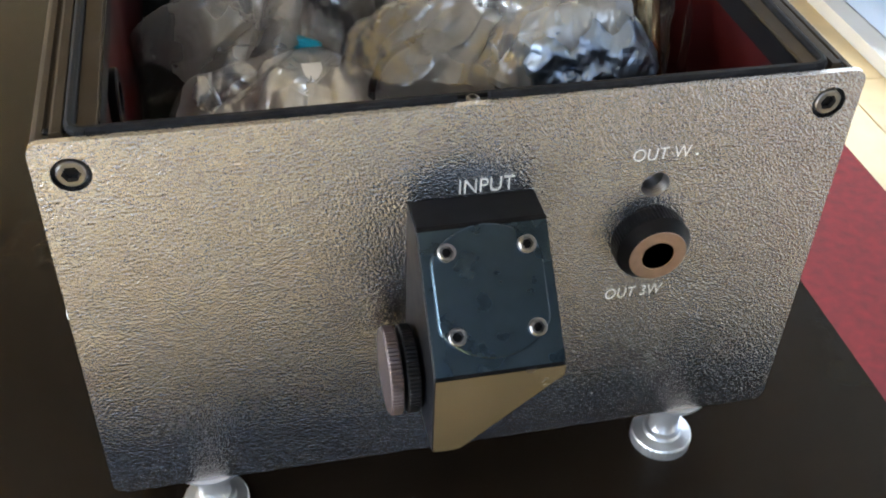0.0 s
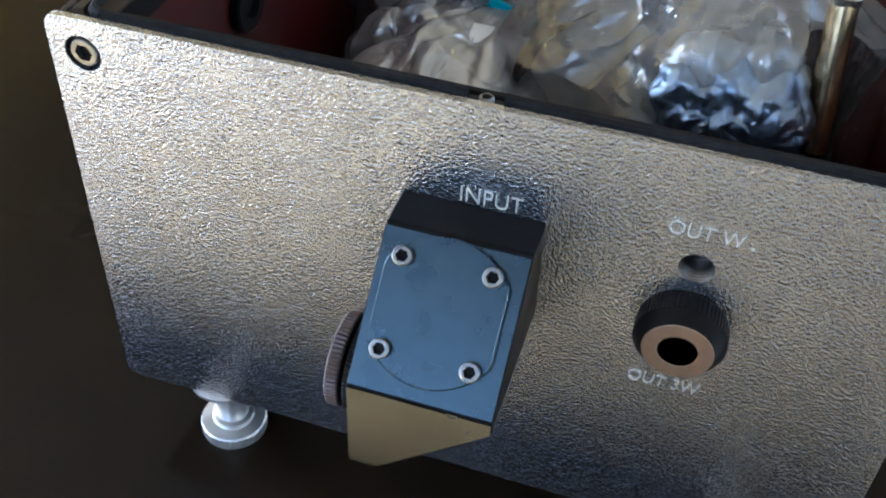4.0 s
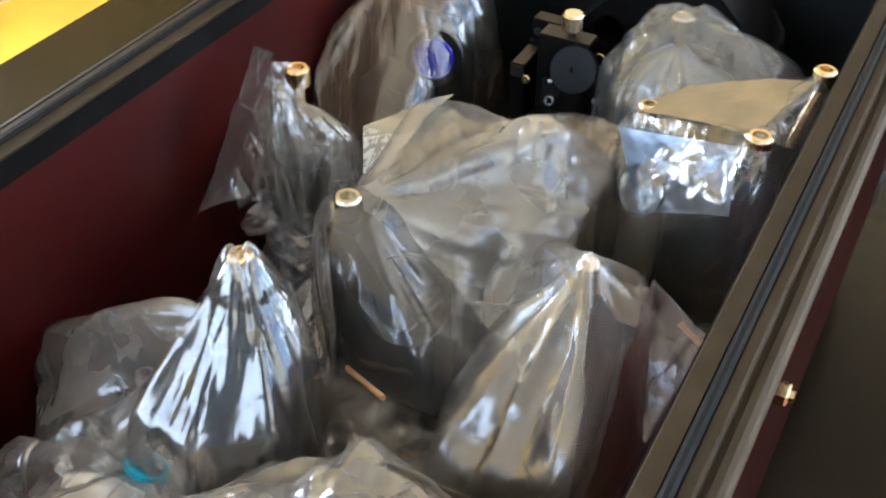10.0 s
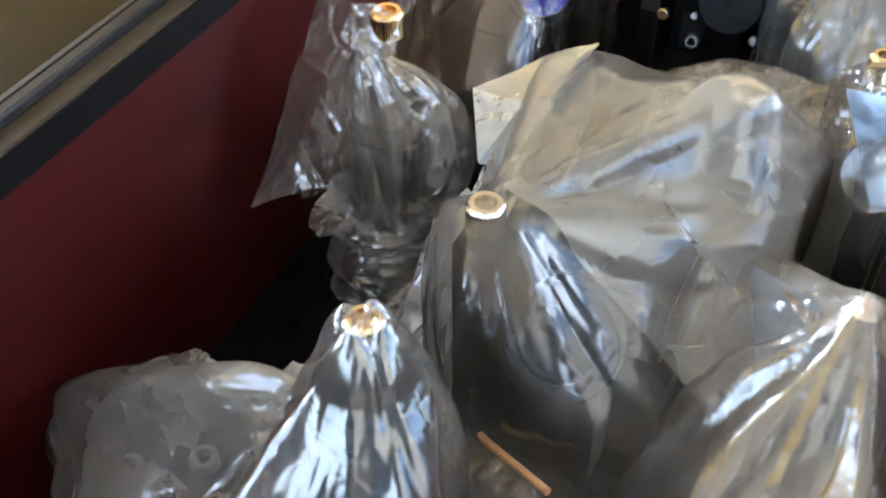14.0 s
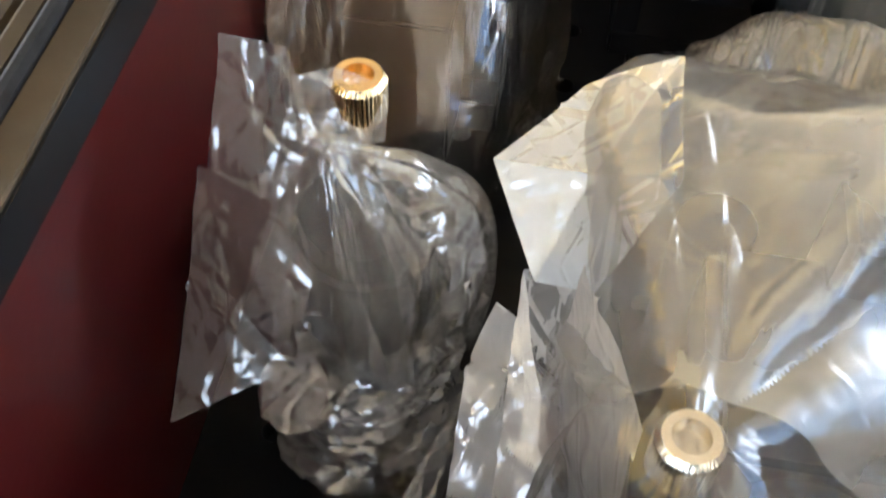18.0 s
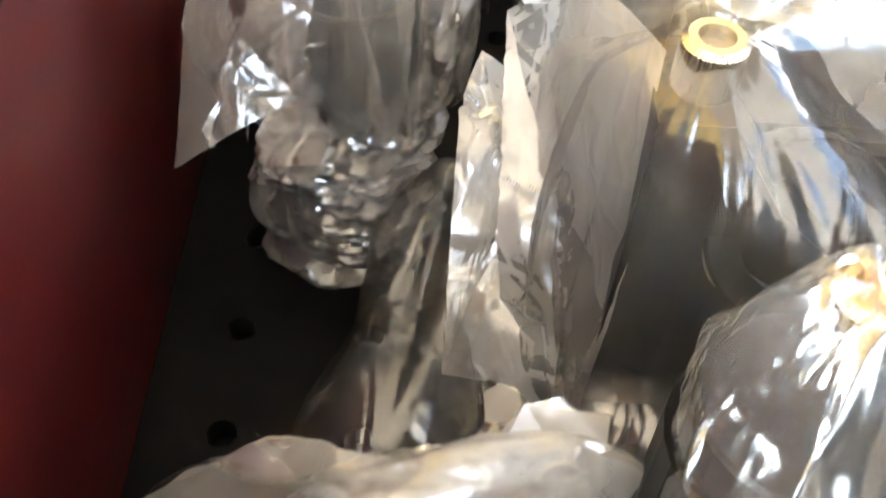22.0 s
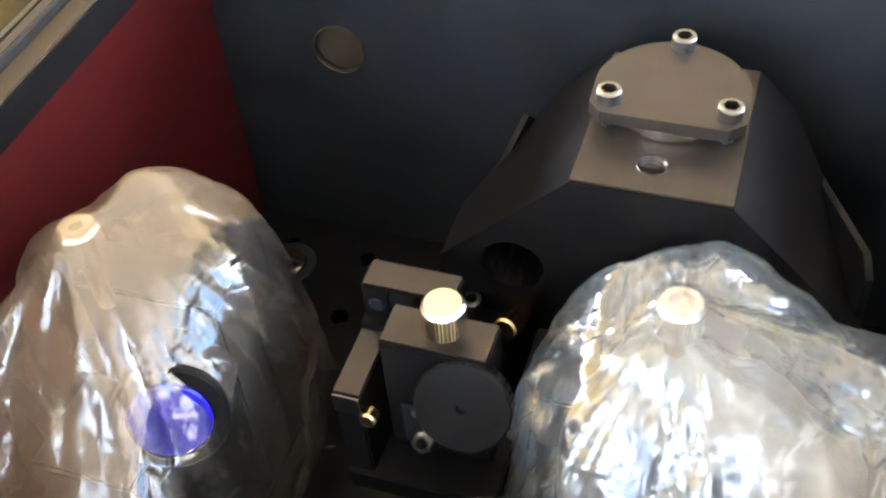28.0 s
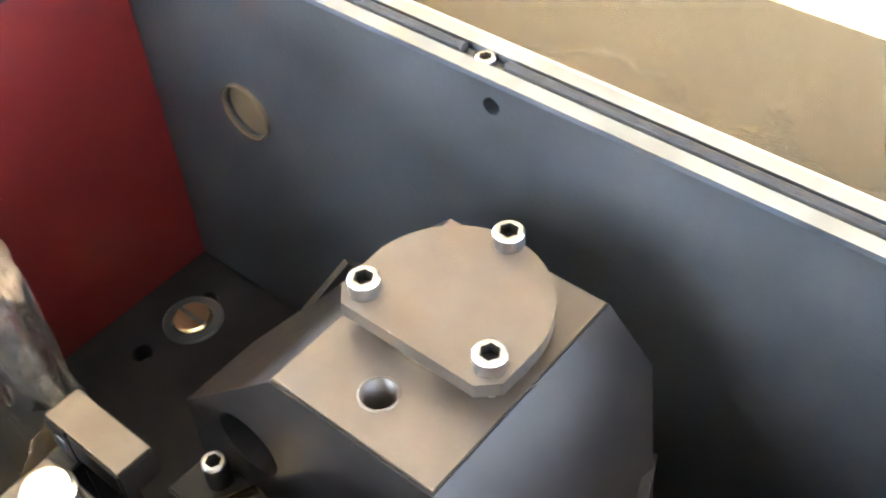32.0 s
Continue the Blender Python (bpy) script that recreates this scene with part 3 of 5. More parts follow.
def cap_screw(parent, m, r=2.75, h=3.0, mat=None, name="screw"):
    """A cap screw with a hex recess, its floor blackened as shade; m carries its seat, z along its axis, millimetres.
    """
    k = 0.001
    prof = [(r * k, 0), (r * k, (h - 0.4) * k), ((r - 0.4) * k, h * k), (r * 0.64 * k, h * k), (r * 0.60 * k, h * 0.12 * k), (0.0002, h * 0.12 * k)]
    bm = bmesh.new()
    n = 24
    rings = []
    for i, (rr, z) in enumerate(prof):
        ring = []
        for q in range(n):
            a = 2 * math.pi * q / n
            rad = rr
            if i in (3, 4):
                s = (a % (math.pi / 3)) - math.pi / 6
                rad = rr * math.cos(math.pi / 6) / math.cos(s)
            ring.append(bm.verts.new((rad * math.cos(a), rad * math.sin(a), z)))
        rings.append(ring)
    for a, b in zip(rings, rings[1:]):
        for q in range(n):
            bm.faces.new((a[q], a[(q + 1) % n], b[(q + 1) % n], b[q]))
    bm.faces.new(rings[-1])
    ob = part(name, bm, mat or STEEL, parent, m=m)
    # Black disc paints the shade deep in the hex recess.
    part("recess_shade", lathe([(r * 0.56 * k, h * 0.14 * k), (r * 0.56 * k, h * 0.3 * k)], 6), ANOD, ob, local=True)
    return ob


def thumb_knob(parent, at, r=4.2, h=9.0, mat=None, hollow=0.55, m=None, label=""):
    """A knurled adjuster knob whose top lies at the place given (millimetres), with a recess in its top."""
    k = 0.001
    prof = [(r * 0.8 * k, -h * k), (r * k, (-h + 0.8) * k), (r * k, -0.9 * k), ((r - 0.8) * k, 0), (r * hollow * k, 0), (r * (hollow - 0.08) * k, -2.2 * k), (0.0001, -2.2 * k)]
    bm = lathe(prof, 84, flute=1, depth=0.00009, flutes=(1, 2))
    mat4 = Matrix.Translation(mm(*at)) @ (m or Matrix())
    return part("knob", bm, mat or NICKEL, parent, label, m=mat4)


def rod(parent, a, b, r, mat, name="post", n=24, label=""):
    """A straight round rod between two places in box millimetres."""
    pa, pb = mm(*a), mm(*b)
    L = (pb - pa).length
    q = (pb - pa).to_track_quat("Z", "Y").to_matrix().to_4x4()
    bm = lathe([((r - 0.5) / 1000, 0), (r / 1000, 0.0005), (r / 1000, L - 0.0005), ((r - 0.5) / 1000, L)], n)
    return part(name, bm, mat, parent, label, m=Matrix.Translation(pa) @ q)


def disc(parent, centre, normal, r, thick, mat, name="ring", label="", hole=0.0, n=48):
    """A disc or a ring, millimetres, that faces along normal."""
    q = Vector(normal).normalized().to_track_quat("Z", "Y").to_matrix().to_4x4()
    k = 0.001
    if hole:
        prof = [(hole * k, 0), (r * k, 0), (r * k, (thick - 0.6) * k), ((r - 0.6) * k, thick * k), (hole * k, thick * k), (hole * k, 0)]
        bm = bmesh.new()
        rings = [[bm.verts.new((rr * math.cos(2 * math.pi * i / n), rr * math.sin(2 * math.pi * i / n), z)) for i in range(n)] for rr, z in prof[:-1]]
        rings.append(rings[0])
        for a, b in zip(rings, rings[1:]):
            for i in range(n):
                bm.faces.new((a[i], a[(i + 1) % n], b[(i + 1) % n], b[i]))
    else:
        bm = lathe([(r * k, 0), (r * k, (thick - 0.5) * k), ((r - 0.5) * k, thick * k)], n)
    return part(name, bm, mat, parent, label, m=Matrix.Translation(mm(*centre)) @ q)


def block(parent, lo, hi, mat, name="body", bevel=0.8, label=""):
    return part(name, box(mm(*lo), mm(*hi), bevel / 1000, seg=2), mat, parent, label)


def prism(parent, outline, y0, y1, mat, name="body", label="", bevel=0.0):
    """An outline in x and z drawn out along y, millimetres."""
    bm = loft([[mm(x, y0, z) for x, z in outline], [mm(x, y1, z) for x, z in outline]])
    if bevel:
        bmesh.ops.bevel(bm, geom=list(bm.edges), offset=bevel / 1000, segments=1, affect="EDGES")
    return part(name, bm, mat, parent, label)


# ---- the room ----
X0, X1, Y0, Y1, HIGH = -1.9, 1.2, -1.6, 2.3, 1.75
tagged(part("wall_north", box((X0 - 0.1, Y1, FLOOR), (X1 + 0.1, Y1 + 0.1, HIGH)), WARM), "plain warm yellow painted wall", "wall", kind="structure")
ws = thing("wall_south", "dark blue-grey wall with a wide window", "wall", kind="structure")
for lo, hi in (((X0 - 0.1, FLOOR), (X1 + 0.1, 0.35)), ((X0 - 0.1, 1.55), (X1 + 0.1, HIGH)), ((X0 - 0.1, 0.35), (-1.32, 1.55)), ((0.08, 0.35), (X1 + 0.1, 1.55))):
    part("wall_panel", box((lo[0], Y0 - 0.1, lo[1]), (hi[0], Y0, hi[1])), DUSK, ws)
ww = thing("wall_west", "strong yellow wall with a glazed garden door and a window", "wall", kind="structure")
for lo, hi in (((Y0, 0.95), (Y1, HIGH)), ((Y0, FLOOR), (-1.45, 0.95)), ((-1.45, 0.80), (0.15, 0.95)), ((0.15, FLOOR), (0.30, 0.95)), ((0.30, FLOOR), (1.25, 0.30)), ((0.30, 0.68), (1.25, 0.95)), ((1.25, FLOOR), (Y1, 0.95))):
    part("wall_panel", box((X0 - 0.1, lo[0], lo[1]), (X0, hi[0], hi[1])), SUNNY, ww)
we = thing("wall_east", "white painted wall with a tall window", "wall", kind="structure")
for lo, hi in (((Y0, 1.1), (Y1, HIGH)), ((Y0, FLOOR), (-0.2, 1.1)), ((2.0, FLOOR), (Y1, 1.1)), ((-0.2, FLOOR), (2.0, FLOOR + 0.03))):
    part("wall_panel", box((X1, lo[0], lo[1]), (X1 + 0.1, hi[0], hi[1])), WALL, we)
tagged(part("ceiling", box((X0 - 0.1, Y0 - 0.1, HIGH), (X1 + 0.1, Y1 + 0.1, HIGH + 0.1)), CEIL), "plain cream painted ceiling", "ceiling", kind="structure")
floor = tagged(part("floor", box((X0 - 0.1, Y0 - 0.1, FLOOR - 0.06), (X1 + 0.1, Y1 + 0.1, FLOOR - 0.012)), WOOD), "light oak plank floor", "floor", kind="structure")
tagged(part("ground", box((-60, -60, FLOOR - 0.2), (60, 60, FLOOR - 0.1)), WALL), "pale paved ground outside", "ground", kind="structure")
tagged(part("carpet", box((0.50, -0.62, FLOOR), (1.0, 1.9, FLOOR + 0.008), 0.003), CARPET), "deep red woven carpet on the oak floor", "carpet")

tagged(part("yellow_mat", box((-1.84, 0.2, FLOOR), (-0.47, 2.2, FLOOR + 0.006), 0.002), MAT), "bright yellow mat on the oak floor", "mat")
bm = bmesh.new()
for i in range(13):
    for j in range(9):
        u, v = i / 12, j / 8
        bm.verts.new((-1.86 + 0.21 * v - 0.02 * u, 0.79 + 0.38 * v + 0.24 * u, FLOOR + 0.013 + 0.012 * noise.noise((u * 5, v * 5, 2)) + 0.02 * v * v))
bm.verts.ensure_lookup_table()
for i in range(12):
    for j in range(8):
        q = i * 9 + j
        bm.faces.new([bm.verts[n] for n in (q, q + 9, q + 10, q + 1)])
bmesh.ops.recalc_face_normals(bm, faces=bm.faces)
bmesh.ops.solidify(bm, geom=list(bm.faces), thickness=0.002)
tagged(part("paper_sheet", bm, WHITE_SHEET, smooth=True), "creased white paper sheet on the yellow mat", "paper")

# ---- the table ----
table = thing("table", "black-brown laminate table with a low gloss", "table", (-0.115, 0.35, FLOOR))
part("tabletop", box((-0.315, -0.46, -FLOOR - 0.028), (0.315, 0.475, -FLOOR), 0.003, seg=2), TABLE, table, local=True)
for sx in (-0.28, 0.28):
    for sy in (-0.40, 0.44):
        part("leg", box((sx - 0.025, sy - 0.025, 0), (sx + 0.025, sy + 0.025, -FLOOR - 0.028), 0.003), TABLE, table, local=True)

# ---- the instrument box ----
W, D, H = 125, 518, 150
inst = thing("instrument_box", "open bronze-black optical instrument box with dark red side walls", "instrument box", mm(0, D / 2, -H))
own = under


def plate_with_holes(x0, x1, z0, z1, y0, y1, holes, corner=4.0, n=28):
    """A flat plate in x and z with round through holes (x, z, radius), millimetres."""
    bm = bmesh.new()
    outer = []
    for cx, cz, a0 in ((x1 - corner, z1 - corner, 0), (x0 + corner, z1 - corner, 90), (x0 + corner, z0 + corner, 180), (x1 - corner, z0 + corner, 270)):
        for s in range(7):
            a = radians(a0 + 15 * s)
            outer.append((cx + corner * math.cos(a), cz + corner * math.sin(a)))
    loops = [outer] + [[(x + r * math.cos(2 * math.pi * k / n), z + r * math.sin(2 * math.pi * k / n)) for k in range(n)] for x, z, r in holes]
    edges, fronts, backs = [], [], []
    for lp in loops:
        f = [bm.verts.new(mm(x, y0, z)) for x, z in lp]
        b = [bm.verts.new(mm(x, y1, z)) for x, z in lp]
        fronts.append(f)
        backs.append(b)
        for k in range(len(lp)):
            bm.faces.new((f[k], f[(k + 1) % len(lp)], b[(k + 1) % len(lp)], b[k]))
    for side in (fronts, backs):
        es = [bm.edges.get((lp[k], lp[(k + 1) % len(lp)])) for lp in side for k in range(len(lp))]
        bmesh.ops.triangle_fill(bm, edges=es, use_beauty=True, use_dissolve=False)
    bmesh.ops.recalc_face_normals(bm, faces=bm.faces)
    return bm


front = own(part("front_panel", plate_with_holes(-W, W, -H, 0, 0, 2.2, [(60.9, -36.3, 4.8), (-114.5, -11, 5.6), (114.5, -11, 5.6)]), PAINT, label="bronze-black wrinkle-painted front plate"), inst)
own(part("front_backing", plate_with_holes(-W + 2, W - 2, -H + 1, -12, 2.5, 7.0, [(60.9, -36.3, 5.2)], 1.0), INK), inst)
own(part("front_rail", box(mm(-W + 4, 7.2, -12), mm(W - 4, 10, -1.2), 0.0006), ANOD), inst)
own(part("front_channel", box(mm(-W + 4, 2.5, -12), mm(W - 4, 7.0, -2.0)), INK), inst)
for x in (-114.5, 114.5):
    own(cap_screw(None, Matrix.Translation(mm(x, 2.6, -11)) @ pose(0, 0, 0, 90), 4.25, 2.4, name="panel_screw"), inst)
for s in (-1, 1):
    side = own(part("side_wall", box(mm(s * 112 if s > 0 else -W + 2, 5.4, -H), mm(W - 2 if s > 0 else -112, D - 5, -17)), SIDE_PAINT), inst)
    own(part("red_lining", box(mm(min(s * 112, s * 110.5), 8, -118), mm(max(s * 112, s * 110.5), 508, -9.8)), RED, label="dark red lacquered inner wall"), inst)
    prof = [(106, -9.0), (112.2, -9.4), (112.2, -16.8), (124.6, -16.8), (125, -12), (125, -5.0), (124.2, -3.0), (122.8, -1.9), (121.0, -1.6), (120.4, -2.6), (119.4, -2.6), (119.0, -0.8), (118.2, -0.2), (115.6, 0), (115.4, -2.0), (111.6, -2.0), (111.4, 0), (106.4, 0), (106, -0.4)]
    bm = loft([[mm(s * x, 5.4, z) for x, z in prof], [mm(s * x, D - 5, z) for x, z in prof]])
    own(part("top_rail", bm, RIM, label="grooved bronze aluminium rail"), inst)
    own(part("rail_skirt", box(mm(min(s * 105.9, s * 105.4), 10, -9.2), mm(max(s * 105.9, s * 105.4), D - 11, -0.8)), ANOD), inst)
own(part("back_panel", plate_with_holes(-W, W, -H, -3.4, D - 5, D, [], 4.0), PAINT), inst)
own(part("back_wall", plate_with_holes(-111, 111, -120, -1.5, 508, D - 5.2, [(-72, -45, 7.3), (3.7, -8, 1.9)], 0.5), INK, label="matt black inner back wall"), inst)
bprof = [(506, -1.2), (506, 0), (509.4, 0), (509.6, -1.6), (513, -1.6), (513.2, 0), (516.5, 0), (518, -0.8), (518, -3), (510, -3)]
own(part("back_rail", loft([[mm(-118, y, z) for y, z in bprof], [mm(118, y, z) for y, z in bprof]]), MILLED, label="milled aluminium rail along the back edge"), inst)
own(part("hole_liner", lathe([(0.0078, 0), (0.0078, 0.006), (0.0074, 0.006), (0.0074, 0.0036), (0.0001, 0.0036)], 36, m=Matrix.Translation(mm(-72, 512.7, -45)) @ pose(0, 0, 0, 90)), RIM), inst)
gas = [(-113.5, 12), (-113.5, 9), (-112, 6.9), (-109, 6.1)]
for a, b in (((-109, 4.7), (-5, 4.7)), ((5, 4.7), (109, 4.7))):
    own(part("gasket", pipe([mm(a[0], a[1], -0.6), mm(b[0], b[1], -0.6)], 0.0019), RUBBER, smooth=True), inst)
for s in (-1, 1):
    own(part("gasket", pipe([mm(s * 109, 4.7, -0.6)] + [mm(s * (109 + 4.5 * math.sin(a)), 4.7 + 4.5 * (1 - math.cos(a)), -0.6) for a in (0.5, 1.0, 1.57)] + [mm(s * 113.5, y, -0.8) for y in (60, 200, 350, 505)], 0.0018), RUBBER, smooth=True), inst)
own(part("gasket", pipe([mm(-113, 511.3, -0.6), mm(-5, 511.3, -0.6)], 0.0012), RUBBER, smooth=True), inst)
own(part("gasket", pipe([mm(5, 511.3, -0.6), mm(113, 511.3, -0.6)], 0.0012), RUBBER, smooth=True), inst)
for y in (4.7, 511.3):
    own(cap_screw(None, Matrix.Translation(mm(0, y, -1.6)), 2.0, 1.5, name="rail_screw"), inst)
holes = [(x * 26.8 + 13, 20 + y * 25, 3.0) for x in range(-4, 4) for y in range(20)]
bm = plate_with_holes(-110.4, 110.4, 8, 508, 118, 124, holes, 1.0, 16)
for v in bm.verts:
    v.co = Vector((v.co.x, v.co.z - TOP, TOP - v.co.y))
bmesh.ops.reverse_faces(bm, faces=bm.faces)
own(part("base_plate", bm, ANOD, label="black anodised breadboard with threaded holes"), inst)
own(part("bottom_plate", box(mm(-110.4, 8, -138), mm(110.4, 508, -126)), INK), inst)
lettering("INPUT", -3.9, 13.4, -31.6, 5.0, front)
lettering("OUT W", 51.6, 70.7, -26.1, 4.4, front, 0.05)
lettering("OUT 3W", 50.1, 70.6, -84.1, 4.3, front, 0.1)
dot = own(part("printed_dot", lathe([(0.0004, 0), (0.0004, 0.0001)], 12, m=Matrix.Translation(mm(73, -0.2, -25.6)) @ pose(0, 0, 0, 90)), WHITE_INK), inst)
# output bushes
own(part("threaded_bore", lathe([(0.0048, 0), (0.0044, 0.0006), (0.0048, 0.0012), (0.0044, 0.0018), (0.0048, 0.0024), (0.0044, 0.003), (0.0048, 0.0036), (0.0044, 0.0042), (0.0048, 0.0048), (0.0048, 0.009), (0.0001, 0.009)], 32, hollow=True, m=Matrix.Translation(mm(60.9, 0.3, -36.3)) @ pose(0, 0, 0, -90)), STEEL), inst)
k = 0.001
ring_m = Matrix.Translation(mm(61.3, 0, -57.5)) @ pose(0, 0, 0, 90)
bush = own(part("output_bush", lathe([(12.6 * k, 0.2 * k), (12.8 * k, 1 * k), (12.8 * k, 6.5 * k), (12.4 * k, 7 * k), (9.8 * k, 10.4 * k)], 120, m=ring_m, flute=1, depth=0.00018, flutes=(1, 2)), ANOD, label="knurled black output bush"), inst)
own(part("bush_face", lathe([(9.8 * k, 10.4 * k), (9.6 * k, 10.6 * k), (5.6 * k, 10.6 * k), (5.3 * k, 10.2 * k), (5.6 * k, 9.4 * k), (5.2 * k, 8.6 * k), (5.6 * k, 7.8 * k), (5.2 * k, 7 * k), (5.6 * k, 6.2 * k), (5.2 * k, 5.4 * k), (0.1 * k, 5.4 * k)], 48, m=ring_m), RINGFACE), inst)
# feet
for x in (-91.5, 91.5):
    for y in (12, 496):
        own(part("foot", lathe([(12.4 * k, 0), (12.6 * k, 0.6 * k), (12.6 * k, 4.6 * k), (12 * k, 5.4 * k), (8 * k, 6.2 * k), (7.6 * k, 8 * k), (6 * k, 8.6 * k), (5.8 * k, 31 * k)], 72, m=Matrix.Translation((x * k, y * k, 0)), flute=1, depth=0.0002, flutes=(1, 2)), ALU, label="turned aluminium foot"), inst)
        own(part("foot_washer", lathe([(14 * k, 0), (14 * k, 1.2 * k)], 40, m=Matrix.Translation((x * k, y * k, 0.0296))), ALU), inst)
# knobs and nuts on the side walls
own(part("side_knob", lathe([(9 * k, 0), (9 * k, 2 * k), (11 * k, 2.4 * k), (11 * k, 9 * k), (10 * k, 10 * k)], 60, m=Matrix.Translation(mm(-W + 5.5, 62, -36)) @ pose(0, 0, 0, 0, -90), flute=1, depth=0.0004, flutes=(2, 3)), ANOD, label="knurled black knob"), inst)
own(part("inner_bush", lathe([(11 * k, 0), (11 * k, 3 * k), (10 * k, 3.6 * k), (6 * k, 3.6 * k), (5.6 * k, 1 * k), (0.1 * k, 1 * k)], 40, m=Matrix.Translation(mm(-110.5, 88, -41)) @ pose(0, 0, 0, 0, 90), flute=0), ANOD), inst)
for y in (192, 250, 412, 452):
    own(part("brass_nut", lathe([(3.6 * k, 0), (3.6 * k, 3.4 * k), (3.0 * k, 4 * k), (1.9 * k, 4 * k), (1.8 * k, 5.4 * k)], 6, m=Matrix.Translation(mm(W - 2.0, y, -35)) @ pose(0, 0, 0, 0, 90)), BRASS, label="brass hexagon nut"), inst)
for s in (-1, 1):
    own(part("side_stud", lathe([(3.0 * k, 0), (3.0 * k, 7 * k), (2 * k, 8 * k)], 20, m=Matrix.Translation(mm(s * (W - 5.5), 12, -72)) @ pose(0, 0, 0, 0, 90 * s)), ALU), inst)

# ---- the input periscope on the front plate ----
peri = own(part("input_block", bmesh.new(), ANOD, label="black periscope block with a slanted mirror plate"), inst)
bm = bmesh.new()
yb, zt = -45.2, -32.6
sect = [(0, zt), (-13.4, zt), (yb, -64.5), (yb, -96.5), (0, -96.5)]
loft([[mm(-20.2, y, z) for y, z in sect], [mm(20.2, y, z) for y, z in sect]], bm)
cut = Vector((-0.66, 0, 0.75)).normalized()
bmesh.ops.bisect_plane(bm, geom=list(bm.verts) + list(bm.edges) + list(bm.faces), plane_co=mm(-11.5, 0, -96.5), plane_no=-cut, clear_outer=True)
bmesh.ops.contextual_create(bm, geom=[e for e in bm.edges if e.is_boundary])
bmesh.ops.bevel(bm, geom=list(bm.edges), offset=0.0004, segments=1, affect="EDGES")
bm.to_mesh(peri.data)
bm.free()
# Thin facing that gives the black block's slope its painted bluish sheen.
own(part("slant_sheen_face", loft([[mm(x, -13.6 - 31.4 * v - o, -32.9 - 31.4 * v + o) for x, v in ((-19.8, 0.02), (19.8, 0.02), (19.8, 0.99), (-19.8, 0.99))] for o in (0.05, 0.35)]), BLOCK), inst)
slant = Matrix.Translation(mm(-0.4, -28.0, -47.3)) @ pose(0, 0, 0, 45)
pl = []
for q in range(64):
    a = 2 * math.pi * q / 64
    pl.append((max(-17, min(17, 20 * math.cos(a))), 20 * math.sin(a)))
bm = loft([[slant @ Vector((x * k, y * k, 0.0002)) for x, y in pl], [slant @ Vector((x * k, y * k, 0.0024)) for x, y in pl], [slant @ Vector((x * 0.975 * k, y * 0.98 * k, 0.0029)) for x, y in pl]])
own(part("mirror_plate", bm, BLOCK, label="turned black round cover plate"), inst)
for x in (-12.2, 12.2):
    for y in (-12.4, 12.4):
        own(cap_screw(None, slant @ Matrix.Translation((x * k, y * k, 0.0029)), 2.75, 2.6, name="plate_screw"), inst)
# Thin facing with the brown sheen of the upright face painted in.
own(part("lower_sheen_face", loft([[mm(x, -45.25 - o, z) for x, z in ((-19.9, -64.8), (-19.9, -96.3), (-11.6, -96.3), (19.9, -68.7), (19.9, -64.8))] for o in (0.05, 0.35)]), LOWER_SHEEN), inst)
low = Matrix.Translation(mm(6, -22, -80.5)) @ (Vector((0.66, 0, -0.75)).to_track_quat("Z", "Y").to_matrix().to_4x4())
own(part("lower_plate", box((-0.014, -0.012, 0.0003), (0.014, 0.012, 0.003), 0.0005, ), PLATE, m=low), inst)
own(cap_screw(None, low @ Matrix.Translation((0.011, -0.017, 0.0)), 2.4, 3.4, name="plate_screw"), inst)
for x0, mat in ((-21.6, ANOD), (-27.0, BROWN_KNOB)):
    own(part("adjuster_knob", lathe([(13.6 * k, 0), (14.2 * k, 0.5 * k), (14.2 * k, 3.6 * k), (13.4 * k, 4.2 * k)], 130, m=Matrix.Translation(mm(x0, -22, -82)) @ pose(0, 0, 0, 0, -90), flute=1, depth=0.00035, flutes=(1, 2)), mat), inst)
own(part("knob_spindle", lathe([(4 * k, 0), (4 * k, 9 * k)], 20, m=Matrix.Translation(mm(-20, -22, -82)) @ pose(0, 0, 0, 0, -90)), ANOD), inst)

# ---- bagged optics inside the box ----


def bag(name, label, bm, mat=None, at=(0, 0), extra=(), low=None, clear=None):
    ob = thing(name, label, "plastic bag", mm(at[0], at[1], FLOOR_IN), "bagged optics")
    if clear:
        a, b, c = clear
        bmesh.ops.bisect_plane(bm, geom=bm.verts[:] + bm.edges[:] + bm.faces[:], plane_co=Vector((a, b, 0)) * (c / 1000 / (a * a + b * b)), plane_no=Vector((a, b, 0)))
        for f in bm.faces:
            m = f.calc_center_median() * 1000
            if a * m.x + b * m.y < c:
                f.material_index = 1
    skirt = bm.copy()
    for piece, keep in ((bm, 0), (skirt, 1)):
        bmesh.ops.delete(piece, geom=[f for f in piece.faces if f.material_index != keep], context="FACES")
    part("film", bm, mat or FILM, ob, smooth=True)
    part("skirt", skirt, low or mat or FILM, ob, smooth=True)
    for b, mt in extra:
        part("loose_film", b, mt, ob, smooth=True)
    return ob


